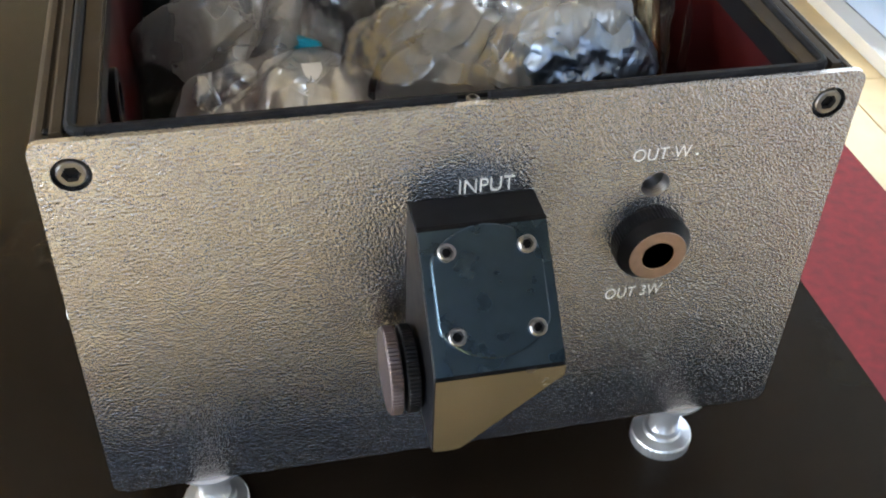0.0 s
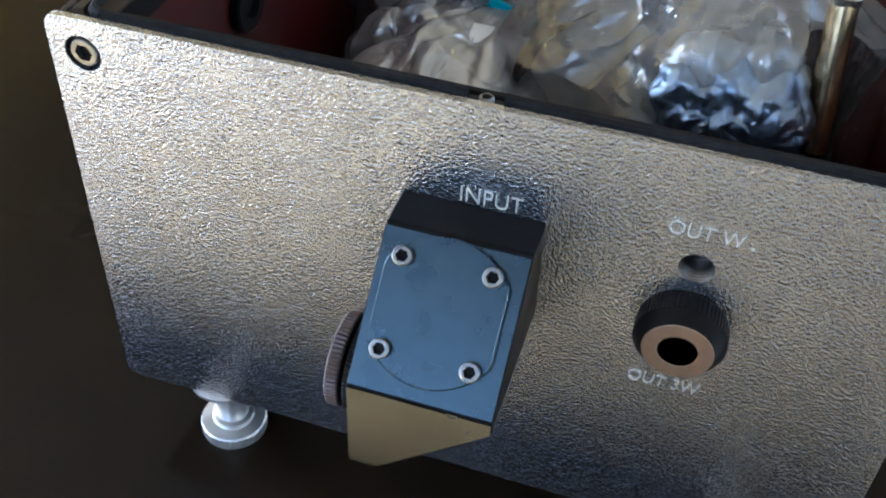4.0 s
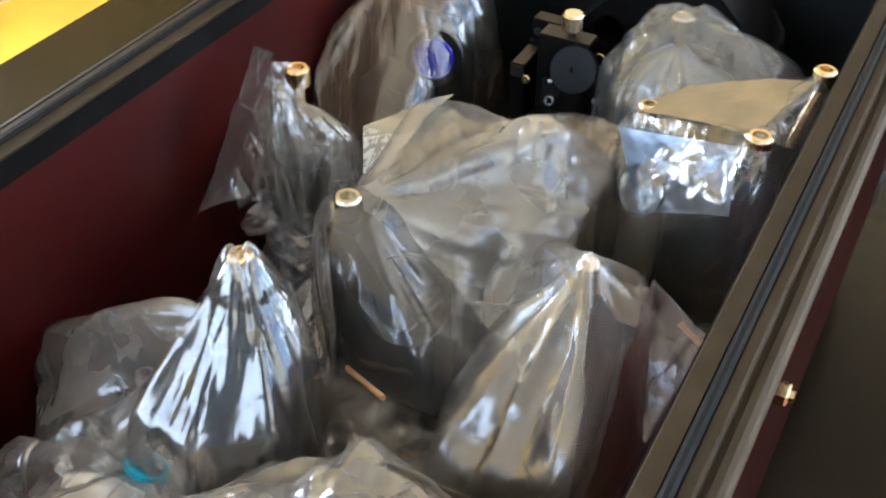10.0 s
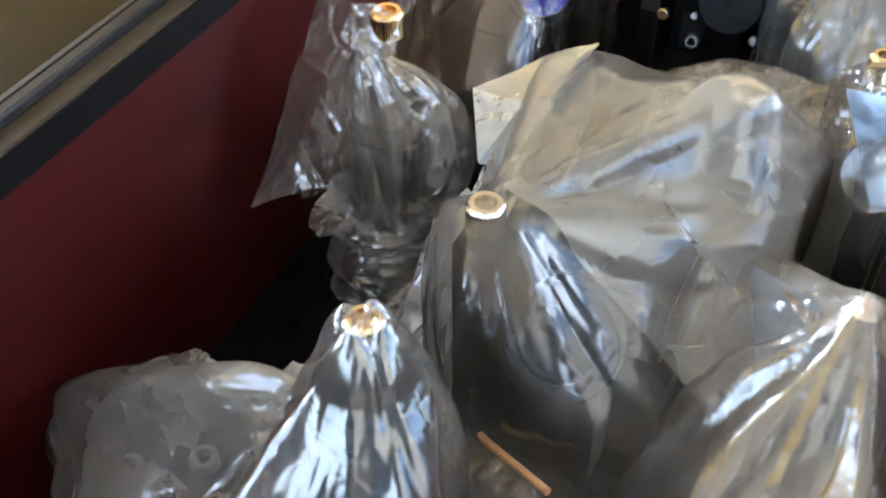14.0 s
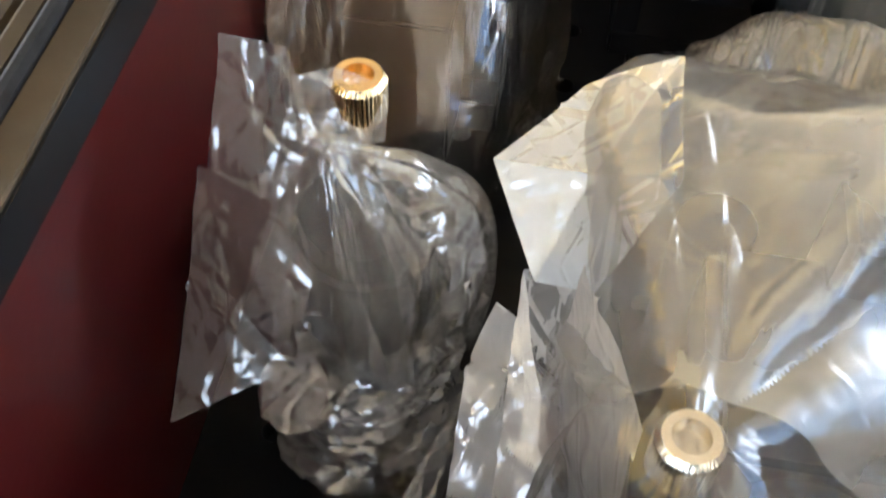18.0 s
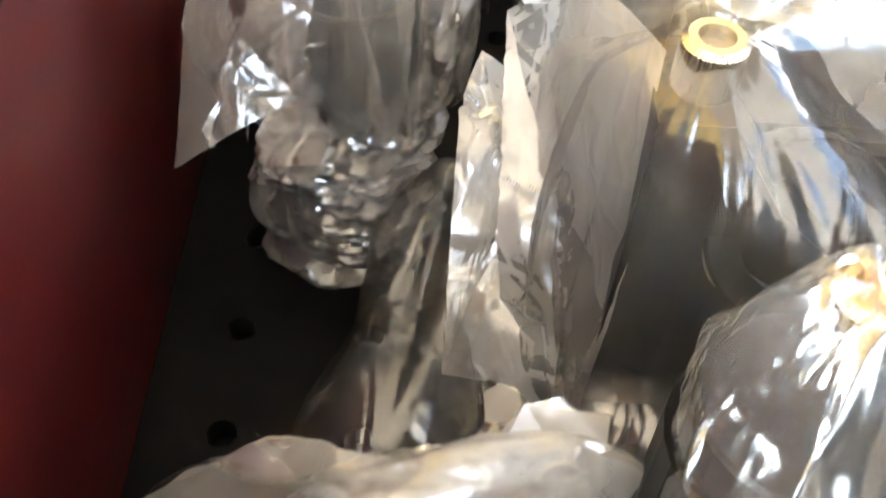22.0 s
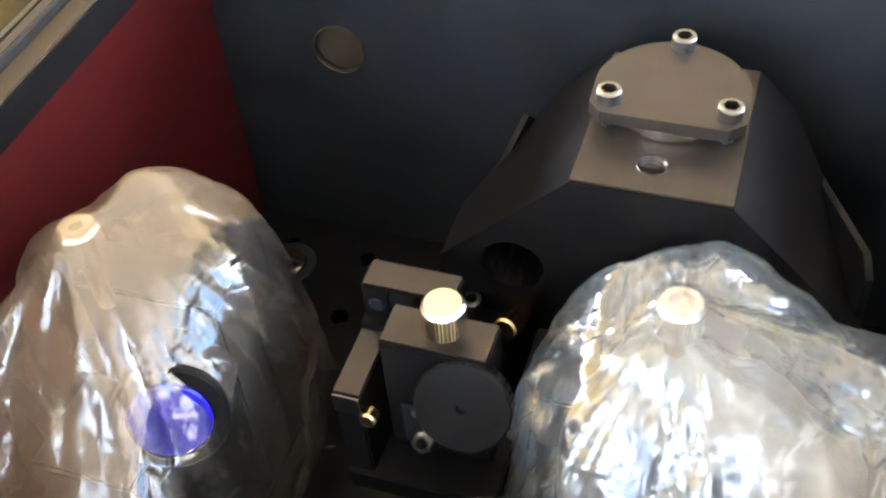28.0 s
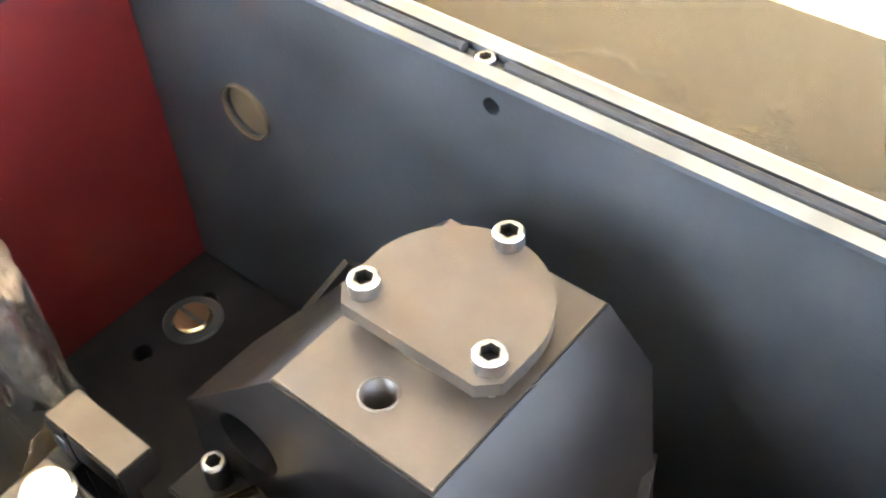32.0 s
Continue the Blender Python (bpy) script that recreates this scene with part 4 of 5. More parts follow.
def post_mount(label, x, y, top, r=12, knob_mat=None, knob_r=3.8, collar=True, drop=0):
    """A black post mount with an adjuster knob at its top."""
    ob = thing("optic_mount", label, "optical mount", mm(x, y, FLOOR_IN))
    part("base", lathe([(r * 1.2 * k, 0), (r * 1.2 * k, 7 * k), (r * k, 8 * k)], 32, m=Matrix.Translation(mm(x, y, FLOOR_IN))), ANOD, ob)
    rod(ob, (x, y, FLOOR_IN + 8), (x, y, top - 26 - drop), r, ANOD, "post")
    rod(ob, (x, y, top - 27 - drop), (x, y, top - 19 - drop), r * 0.9, ANOD, "neck")
    if collar:
        disc(ob, (x, y, top - 19), (0, 0, 1), r * 0.5, 6, BRASS, "collar", "brass collar")
    rod(ob, (x, y, top - 20 - drop), (x, y, top - 7), 2.2, BRASS, "spindle")
    thumb_knob(ob, (x, y, top), knob_r, 8, knob_mat or NICKEL)
    return ob


# A: peaked bag over a single knob
post_mount("black post mount with a hollow brass adjuster, wrapped in clear film", -18, 198, -3, 13, BRASS, 3.9, False)
pa_ = thing("cone_body", "black tapered optic body under the peaked film", "optical mount", mm(-16, 190, FLOOR_IN))
part("body", loft([[mm(-16 + r_ * sx * math.cos(a), y_ + r_ * math.sin(a), z_) for a in [2 * math.pi * i / 32 for i in range(32)]] for r_, sx, y_, z_ in ((20, 1.0, 189, FLOOR_IN), (19, 1.0, 189, -80), (15, 1.0, 191, -52), (9, 1.0, 196, -27), (6, 1.0, 197, -24))]), ANOD, pa_, smooth=True)
bag("clear_bag", "taut peaked clear plastic bag over a brass adjuster", drape((-17, 192), [(-40, 160), (-14, 157), (11, 171), (0, 202), (-10, 211), (-28, 208), (-34, 186)], cap(-18, 198, -2.6, 3.6), FLOOR_IN, 1.5, -84, 0.6, 3.2, 1, n=85, shrink=0.22, size=30, brim=1.0, pulls=[(-18, 198, -4)], planes=[((-18, 198, -2.2), (-37, 159, -36), (-14, 158, -46)), ((-18, 198, -2.2), (-14, 158, -46), (9, 173, -42)), ((-18, 198, -2.2), (9, 173, -42), (-4, 205, -40)), ((-18, 198, -2.2), (-37, 159, -36), (-33, 190, -34))]), TAUT, (-14, 190))

# B: long mount with two knobs
mb = thing("optic_mount", "long black two-knob mirror mount under clear film", "optical mount", mm(0, 285, FLOOR_IN))
block(mb, (-24, 262, FLOOR_IN), (24, 318, -105), ANOD, "base")
prism(mb, [(-26, -33), (-15, -33), (-4, -50), (14, -66), (14, -105), (-26, -105)], 249, 262, ANOD, "front_plate")
block(mb, (8, 302, -105), (32, 320, -36), ANOD, "rear_plate", 2)
block(mb, (-12, 266, -72), (26, 312, -50), ANOD, "bridge", 3)
rod(mb, (-20, 254, -40), (-20, 254, -30), 2.4, BRASS, "spindle")
thumb_knob(mb, (-20, 254, -21.4), 4.7, 9, NICKEL)
rod(mb, (22, 314, -30), (22, 314, -22), 2.4, BRASS, "spindle")
thumb_knob(mb, (22, 314, -15.5), 4.7, 9, NICKEL)
disc(mb, (1, 256, -59), (0.05, -0.86, 0.5), 15.5, 7, ANOD, "lens_ring", "black lens ring", hole=10)
disc(mb, (1, 256, -59), (0.05, -0.86, 0.5), 10.2, 4, LENS, "lens", "clear round lens")
disc(mb, (1, 256.5, -59.4), (0.05, -0.86, 0.5), 10.1, 1, ANOD, "lens_backing")
rod(mb, (-8, 326, -105), (-8, 326, -62), 8, ANOD, "lens_cell", 36, "black lens cell")
bag("clear_bag", "long milky plastic bag pulled tight between two knobs", drape((0, 288), [(-31, 252), (-16, 238), (16, 226), (40, 240), (50, 290), (46, 336), (24, 356), (0, 364), (-30, 354), (-40, 330), (-37, 284)], cap(-20, 254, -21) + cap(22, 314, -15.1), FLOOR_IN, 0.85, -74, 2.6, 0.9, 2, n=91, shrink=0.06, size=30, blur=6, brim=1.0, pulls=[(-20, 254, -23)], planes=[((-20, 254, -24), (-38, 326, -30), (22, 314, -17)), ((22, 314, -17), (-38, 326, -30), (-28, 350, -40)), ((22, 314, -17), (-28, 350, -40), (0, 360, -42)), ((22, 314, -17), (0, 360, -42), (26, 352, -46)), ((-20, 254, -24), (22, 314, -17), (20, 228, -60)), ((22, 314, -17), (20, 228, -60), (50, 286, -66)), ((22, 314, -17), (26, 352, -46), (48, 334, -56)), ((22, 314, -17), (50, 286, -66), (48, 334, -56)), ((-20, 254, -24), (-38, 326, -30), (-36, 284, -58))]), HAZY, (2, 285), low=THIN, clear=(0.15, 1.0, 259), extra=[(sheet([(-52, 313, -39), (-38, 329, -34), (-22, 330, -25), (-22, 300, -24), (-32, 291, -44), (-42, 296, -50)], 3, wave=0.9, size=16), SHEEN_FILM), (sheet([(-48, 302, -66), (-38, 298, -70), (-27, 295, -53), (-30, 268, -80), (-36, 252, -106), (-52, 256, -108), (-52, 288, -69)], 5, wave=3.0, size=17), WHITE_FILM), (sheet([(-16, 346, -40), (0, 352, -46), (22, 346, -44), (16, 372, -62), (-8, 378, -66), (-22, 366, -56)], 44, wave=2.2, size=15), FILM), (sheet([(-44, 304, -58), (-30, 302, -46), (-26, 276, -52), (-24, 252, -70), (-28, 244, -106), (-42, 250, -108), (-44, 276, -74)], 47, wave=2.6, size=15), WHITE_FILM), (sheet([(-25, 257, -27), (-34, 292, -38), (-37, 290, -70), (-36, 264, -106), (-27, 246, -106), (-25, 249, -60)], 49, wave=1.4, size=16), WHITE_FILM)])

bag("clear_bag", "long pleated plastic sleeve lying beside a mount", drape((-56, 270), [(-54, 300), (-64, 286), (-76, 240), (-66, 230), (-44, 232), (-38, 268), (-44, 298)], [(-52, 298, -88, -58, 240, -96)], FLOOR_IN, 0.5, -112, 3.6, 0.8, 61, n=51, size=18, pulls=[(-50, 304, -84)]), FILM, (-58, 268))

# C: tall post by the left wall
post_mount("tall black post mount with a polished brass screw", -73, 303, -14, 13, GOLD, 4.6, False, 12)
bag("clear_bag", "crumpled clear plastic bag gathered round a post", drape((-75, 299), [(-97, 288), (-82, 279), (-64, 281), (-57, 300), (-60, 320), (-78, 324), (-96, 316)], [(-76, 296, -21, -76, 296, -21)], -76, 1.9, -58, 4.0, 1.2, 4, size=16, pulls=[(-77, 294, -22)], planes=[((-76, 296, -21), (-98, 288, -44), (-80, 278, -52)), ((-76, 296, -21), (-80, 278, -52), (-54, 296, -36)), ((-76, 296, -21), (-54, 296, -36), (-60, 318, -44))]), SOFT, (-74, 301), [(sheet([(-96, 307, -13), (-84, 305, -12), (-78, 296, -22), (-84, 291, -32), (-97, 294, -34)], 7, wave=1.8, size=12), MILKY), (sheet([(-99, 296, -32), (-84, 289, -30), (-77, 284, -40), (-80, 277, -58), (-90, 272, -62), (-100.5, 268, -68), (-100, 282, -52)], 8, wave=1.3, size=18), MILKY), (sheet([(-82, 300, -13), (-76, 302, -12), (-68, 302, -15), (-68, 298, -23), (-76, 295, -24), (-84, 296, -22)], 46, wave=1.6, size=8), MILKY)])



def wound(cx, cy, r, z0, z1, seed, n=96, m_=60):
    """Film wound round a post in many crumpled turns."""
    rows = []
    for i in range(m_ + 1):
        v = i / m_
        z = z0 + (z1 - z0) * v
        row = []
        for q in range(n):
            a = 2 * math.pi * q / n
            c, s_ = math.cos(a), math.sin(a)
            f = facet((c * 1.1 + seed, s_ * 1.1, z * 0.2 + 0.8 * c)) * 2.0 + facet((c * 2.1 + seed, s_ * 2.1, z * 0.5 + 1.4 * s_)) * 1.9 + facet((c * 4.4, s_ * 4.4 + seed, z * 0.9)) * 1.3
            rad = r * (1 - 0.22 * v * v) + f
            row.append(mm(cx + rad * c, cy + rad * s_, z + 1.5 * facet((c * 1.5, s_ * 1.5, seed + z * 0.1))))
        rows.append(row)
    return loft(rows, cap=False)


wr = thing("film_wrap", "tightly wound white plastic wrap round a post's foot", "plastic wrap", mm(-75, 303, FLOOR_IN))
part("lower_winding", wound(-75, 303, 20, FLOOR_IN, -90, 41, m_=40), WRAP, wr, smooth=True)
part("upper_winding", wound(-74, 303, 18.4, -92, -72, 43, m_=40), WRAP, wr, "loose upper turns of plastic wrap", smooth=True)

# E: bag with a purple optic at the back left
me_ = thing("optic_mount", "black mirror mount holding a purple coated optic under film", "optical mount", mm(-72, 400, FLOOR_IN))
block(me_, (-92, 396, FLOOR_IN), (-58, 424, -106), ANOD, "base")
block(me_, (-94, 404, -106), (-58, 418, -37), ANOD, "plate")
rod(me_, (-62, 388, -50), (-70, 406, -58), 11, ANOD, "optic_cell", 36, "black optic cell")
disc(me_, (-62, 386, -49), (0.45, -0.8, 0.35), 12.4, 4, ANOD, "optic_ring", "black ring", hole=9.2)
disc(me_, (-62, 386, -49), (0.45, -0.8, 0.35), 8.8, 4.6, PURPLE, "optic", "purple coated optic")
block(me_, (-94, 372, -106), (-68, 398, -62), ANOD, "wrapped_body")
rod(me_, (-84, 403, -40), (-84, 403, -22), 2.4, BRASS, "spindle")
thumb_knob(me_, (-84, 403, -16), 4.6, 9, NICKEL, 0.3)
bag("clear_bag", "milky plastic bag draped over a mirror mount with a purple optic", drape((-80, 398), [(-109, 356), (-88, 338), (-62, 346), (-56, 372), (-53, 398), (-54, 424), (-62, 438), (-84, 446), (-109, 430)], [(-84, 403, -14, -78, 416, -15), (-78, 416, -15, -66, 420, -34), (-84, 403, -14, -100, 384, -30), (-84, 403, -15, -70, 350, -60)], FLOOR_IN, 1.0, -76, 1.8, 2.4, 6, n=91, size=30, pulls=[(-84, 403, -16)], planes=[((-84, 403, -14), (-106, 354, -62), (-62, 350, -66)), ((-84, 403, -14), (-62, 350, -66), (-56, 404, -34)), ((-56, 404, -34), (-62, 350, -66), (-54, 392, -64)), ((-84, 403, -14), (-56, 404, -34), (-78, 418, -14)), ((-56, 404, -34), (-78, 418, -14), (-60, 432, -56)), ((-56, 404, -34), (-60, 432, -56), (-54, 410, -68))]), BEIGE, (-74, 396), low=FILM, clear=(-1.0, 0.0, 61), extra=[(sheet([(-52, 434, -66), (-45, 420, -58), (-42, 402, -74), (-41, 386, -100), (-44, 378, -116), (-54, 392, -116), (-56, 430, -114)], 10, wave=3.0, size=13), BEIGE), (sheet([(-62, 424, -44), (-54, 428, -56), (-49, 430, -72), (-49, 434, -92), (-54, 438, -114), (-70, 438, -114), (-70, 436, -62)], 53, wave=2.6, size=12), MILKY)])

# M: the bare kinematic mount
mk = thing("kinematic_mount", "bare black kinematic mirror mount with a bright knob", "mirror mount", mm(-10, 412, FLOOR_IN))
block(mk, (-24, 402, FLOOR_IN), (6, 432, -110), ANOD, "foot_block")
rod(mk, (-9, 416, -110), (-9, 416, -84), 13, ANOD, "pedestal", 40)
block(mk, (-21.4, 405.5, -72), (2, 416, -36), ANOD, "front_plate", 0.5)
# The thin paler strips on plate and arms paint light along their tops.
block(mk, (-21.0, 405.9, -36), (1.6, 415.6, -35.7), PLATE, "plate_lit_edge", 0.1)
block(mk, (-31.5, 421, -80), (-25, 429, -38.5), ANOD, "rear_plate", 0.5)
block(mk, (-25, 421, -46), (-10, 429, -38.5), ANOD, "rear_arm", 0.5)
block(mk, (-31, 421.4, -38.5), (-10.4, 428.6, -38.2), PLATE, "arm_lit_edge", 0.1)
disc(mk, (-28.2, 420.9, -44), (0, -1, 0.1), 2.0, 0.3, INK, "arm_hole")
block(mk, (-31.5, 418, -51), (-25, 422, -48), ANOD, "clip", 0.3)
block(mk, (-31.5, 400, -80), (-25, 421, -50), ANOD, "side_arm", 0.5)
block(mk, (-31.2, 400.3, -50), (-25.3, 420, -49.7), PLATE, "side_arm_lit_edge", 0.1)
block(mk, (-31.3, 399.6, -56), (-25.2, 400.0, -50.4), STEEL, "bright_end", 0.1)
disc(mk, (-23.4, 401, -56), (0, -1, 0.2), 2.0, 3, BRASS, "brass_pin")
block(mk, (-31.5, 399, -86), (4, 430, -79), ANOD, "shelf", 0.6)
block(mk, (-18, 404.6, -70), (-10, 405.4, -56), INK, "slot", 0.2)
rod(mk, (-8, 410, -37), (-8, 410, -30), 1.8, STEEL, "spindle")
thumb_knob(mk, (-8, 410, -25), 4.6, 8.0, NICKEL, 0.02)
part("rear_knob", lathe([(9.6 * k, -4 * k), (10.6 * k, -3.4 * k), (10.6 * k, -0.5 * k), (10.0 * k, 0), (1.2 * k, 0), (1.0 * k, -1 * k), (0.1 * k, -1 * k)], 90, m=Matrix.Translation(mm(-2.4, 400.5, -46)) @ Vector((0.05, -0.9, 0.42)).to_track_quat("Z", "Y").to_matrix().to_4x4(), flute=1, depth=0.0002, flutes=(1, 2)), ANOD, mk, "round black knurled knob")
disc(mk, (-13, 404, -66), (0, -0.9, 0.4), 2.7, 2.5, STEEL, "ball_screw", hole=1.4)
disc(mk, (-14, 405, -57), (0, -0.9, 0.4), 1.5, 1.5, STEEL, "pin")
disc(mk, (6, 410, -64), (0, -0.9, 0.4), 1.7, 2, STEEL, "side_screw")
rod(mk, (0, 440, -60), (-2, 430, -56), 3, BRASS, "adjuster")
block(mk, (4, 418, -80), (22, 438, -62), ANOD, "bracket", 0.5)
block(mk, (-20, 432, -84), (-4, 448, -66), ANOD, "clamp", 0.5)
cap_screw(mk, Matrix.Translation(mm(-13, 440, -66)), 2.6, 7.0)

# F: silver bag at the back right
mfp = post_mount("black post mount with a bright knob inside a silvery bag", 37, 415, -17, 13, NICKEL, 4.6, False, 16)
part("foil", drape((40, 410), [(18, 402), (28, 388), (58, 382), (78, 394), (76, 424), (54, 432), (28, 432)], [(37, 415, -30, 66, 405, -36)], -96, 0.9, -76, 2.4, 3.4, 83, size=13), DARK_FOIL, mfp, "crumpled dark silver foil", smooth=True)
bag("clear_bag", "crumpled silvery plastic bag over a post mount", drape((42, 410), [(12, 402), (22, 384), (60, 374), (92, 388), (94, 424), (60, 440), (28, 440), (12, 426)], [(37, 415, -15, 33, 422, -16), (37, 415, -15, 74, 406, -19), (33, 422, -16, 42, 424, -15)], FLOOR_IN, 0.85, -72, 1.0, 3.2, 8, n=91, size=18, pulls=[(37, 416, -14)]), SILVERY, (42, 408))

# H: low milky bag between the mounts
mh = thing("packing_bundle", "pale wrapped bundle under a milky bag", "packing", mm(26, 364, FLOOR_IN))
part("bundle", drape((24, 362), [(-6, 350), (40, 346), (52, 360), (46, 380), (4, 384)], [(4, 372, -76, 40, 360, -60)], FLOOR_IN, 0.6, -96, 2, 3, 25), WHITE_PACK, mh, smooth=True)
bag("clear_bag", "low crumpled milky plastic bag between two mounts", drape((24, 364), [(-16, 386), (-12, 360), (8, 346), (40, 336), (58, 346), (62, 372), (46, 392), (14, 394)], [(-15, 366, -52, 5, 385, -54), (5, 385, -54, 44, 366, -42), (44, 366, -42, 40, 348, -38)], FLOOR_IN, 0.7, -86, 2.0, 3.0, 24), MILKY, (24, 364))

# low crumpled film in the gaps
bag("clear_bag", "flat crumpled beige plastic bag between the peaked bags", drape((18, 222), [(-12, 208), (8, 192), (40, 190), (48, 214), (44, 240), (14, 248), (-12, 240)], [(0, 226, -86, 34, 210, -74)], FLOOR_IN, 0.5, -100, 2.0, 3.6, 33, size=12), SOFT, (18, 222))
bag("clear_bag", "small crumpled clear bag against the red wall", drape((94, 284), [(82, 262), (104, 256), (106, 306), (90, 312), (80, 290)], [(94, 270, -74, 96, 298, -66)], FLOOR_IN, 0.7, -100, 2.0, 3.6, 35, size=8), MILKY, (94, 284))

bag("clear_bag", "loose crumpled clear film on the base between the bags", drape((-12, 240), [(-36, 232), (-20, 220), (8, 214), (14, 236), (4, 252), (-24, 256)], [(-22, 242, -88, 6, 228, -78)], FLOOR_IN, 0.6, -108, 2.2, 4.6, 71, n=51, size=13), SOFT, (-10, 238))

# G: bag with foil and a lens on the right
mg = thing("optic_mount", "black two-knob mount with foil wrapping and a lens", "optical mount", mm(78, 340, FLOOR_IN))
block(mg, (58, 326, FLOOR_IN), (102, 368, -104), ANOD, "base")
block(mg, (64, 330, -104), (102, 352, -22), ANOD, "plate", 2)
thumb_knob(mg, (49, 343, -15), 3.6, 7, BRASS)
thumb_knob(mg, (92, 322, -2), 4.4, 9, BRASS)
thumb_knob(mg, (101, 369, 0), 4.0, 8, BRASS)
rod(mg, (49, 343, -22), (66, 343, -30), 2, BRASS, "arm")
rod(mg, (92, 322, -11), (92, 334, -30), 2, BRASS, "spindle")
rod(mg, (101, 369, -8), (96, 350, -30), 2, BRASS, "spindle")
disc(mg, (57, 322, -36), (-0.25, -0.85, 0.45), 9, 3, LENS, "lens", "clear round lens")
part("foil", flap([(43, 330, -19), (86, 324, -10), (88, 318, -34), (58, 320, -44)], 11, wave=1.5, size=13), FOIL, mg, "crumpled aluminium foil", smooth=True)
bag("clear_bag", "clear plastic bag with brown paper top over a foil-wrapped mount", drape((76, 344), [(41, 332), (56, 316), (88, 306), (104, 318), (105, 372), (84, 380), (52, 370), (41, 350)], [(49, 343, -14, 92, 322, -1), (92, 322, -1, 101, 369, 1), (49, 343, -14, 60, 365, -20)], FLOOR_IN, 1.3, -60, 1.8, 2.8, 9, size=20), FILM, (74, 344), [(flap([(46, 338, -16), (90, 326, -4), (99, 366, -3), (56, 366, -18)], 13, wave=1.2), KRAFT)])
hoop = thing("copper_wire", "bent copper-coloured wire hoop beside the bag", "wire", mm(95, 300, -70))
part("strand", pipe([mm(104, 310, -60), mm(100, 300, -66), mm(92, 294, -70), mm(84, 296, -66)], 0.0012), ORANGE, hoop, smooth=True)

# R: peaked bag over the mount by the right wall
mr = thing("optic_mount", "black mount wrapped with foil under a peaked bag", "optical mount", mm(60, 262, FLOOR_IN))
block(mr, (38, 246, FLOOR_IN), (84, 286, -104), ANOD, "base")
part("plate", loft([[mm(40, 222, FLOOR_IN + 13), mm(80, 212, FLOOR_IN + 13), mm(80, 262, FLOOR_IN + 13), mm(40, 276, FLOOR_IN + 13)], [mm(50, 238, -56), mm(74, 230, -52), mm(76, 258, -46), mm(50, 268, -50)], [mm(59, 252, -32), mm(68, 250, -31), mm(69, 259, -31), mm(59, 261, -32)]]), ANOD, mr)
rod(mr, (63, 258, -52), (63, 256, -17), 3.4, BRASS, "post")
part("foil", flap([(36, 286, -44), (54, 272, -36), (56, 262, -64), (38, 268, -72)], 17, wave=2.2, size=9), FOIL, mr, "crumpled aluminium foil", smooth=True)
bag("clear_bag", "tall peaked clear plastic bag pulled over a post", drape((62, 244), [(24, 206), (44, 190), (82, 196), (88, 225), (86, 264), (70, 282), (40, 296), (30, 284), (32, 250)], [(63, 256, -13, 63, 256, -13), (37, 285, -37, 78, 270, -26)], FLOOR_IN, 1.4, -90, 1.8, 1.5, 10, shrink=0.1, size=26, brim=1.0, pulls=[(63, 256, -13)], planes=[((63, 256, -13), (37, 285, -37), (36, 196, -62)), ((63, 256, -13), (36, 196, -62), (82, 199, -52)), ((63, 256, -13), (82, 199, -52), (84, 262, -30)), ((63, 256, -13), (37, 285, -37), (78, 270, -26))]), SATIN, (58, 248), [(sheet([(42, 282, -42), (76, 268, -31), (80, 258, -38), (58, 262, -40)], 47, wave=0.6), KRAFT), (sheet([(80, 268, -26), (100, 262, -36), (107, 226, -96), (104, 204, -100), (84, 204, -60), (82, 240, -34)], 19, wave=2.2, size=18), SMOKE), (sheet([(84, 204, -60), (102, 226, -64), (106, 196, -112), (88, 186, -114)], 20, wave=2.6, size=15), SMOKE)])
rod(thing("steel_pin", "short bright steel pin beside the plum film", "pin", mm(88, 208, -70)), (85, 209, -72), (92, 206, -62), 2.8, STEEL, "shaft")

# front right bag with its optics
mf = thing("lens_assembly", "black lens tube and foil-wrapped box under clear film", "optical mount", mm(50, 110, FLOOR_IN))
block(mf, (10, 90, FLOOR_IN), (96, 160, -104), ANOD, "base")
rod(mf, (66, 100, -104), (66, 90, -44), 9, ANOD, "pillar")
disc(mf, (17, 124, -66), (-0.25, -0.93, 0.2), 27, 26, ANOD, "lens_tube", "black lens tube", hole=24)
disc(mf, (15, 114, -64), (-0.25, -0.93, 0.2), 24, 8, GREY_CAP, "tube_cap", "grey cap in the tube")
block(mf, (42, 65, -56), (78, 91, -24), ANOD, "box", 1.5)
bm = drape((60, 78), [(38, 66), (50, 60), (80.5, 61.5), (81, 94), (40, 94)], [(50, 78, -13, 74, 76, -13)], -40, 0.7, -30, 2.0, 5.5, 12, n=95, size=6)
part("foil", bm, FOIL, mf, "crumpled aluminium foil", smooth=True)
disc(mf, (53, 64.4, -44), (0, -1, 0.2), 2.4, 1, DULL_YELLOW, "yellow_spot")
rod(mf, (85, 89, 2), (88, 74, -44), 4.4, BRASS, "post", label="dull brass post")
disc(mf, (85, 89, -0.6), (0, 0.15, 1), 5.2, 3, NICKEL, "post_cap", hole=2.6)
block(mf, (30, 134, -100), (84, 164, -36), ANOD, "rear_body", 2)
disc(mf, (56, 149, -30), (0, -0.45, 0.9), 12, 4, PINK, "pad", "pale pink round pad")
part("label_strip", flap([(41, 119, -13), (80, 106, -1), (80, 114, 1), (41, 126, -10)], 21, wave=0.5), PAPER, mf, "cream paper strip", smooth=True)
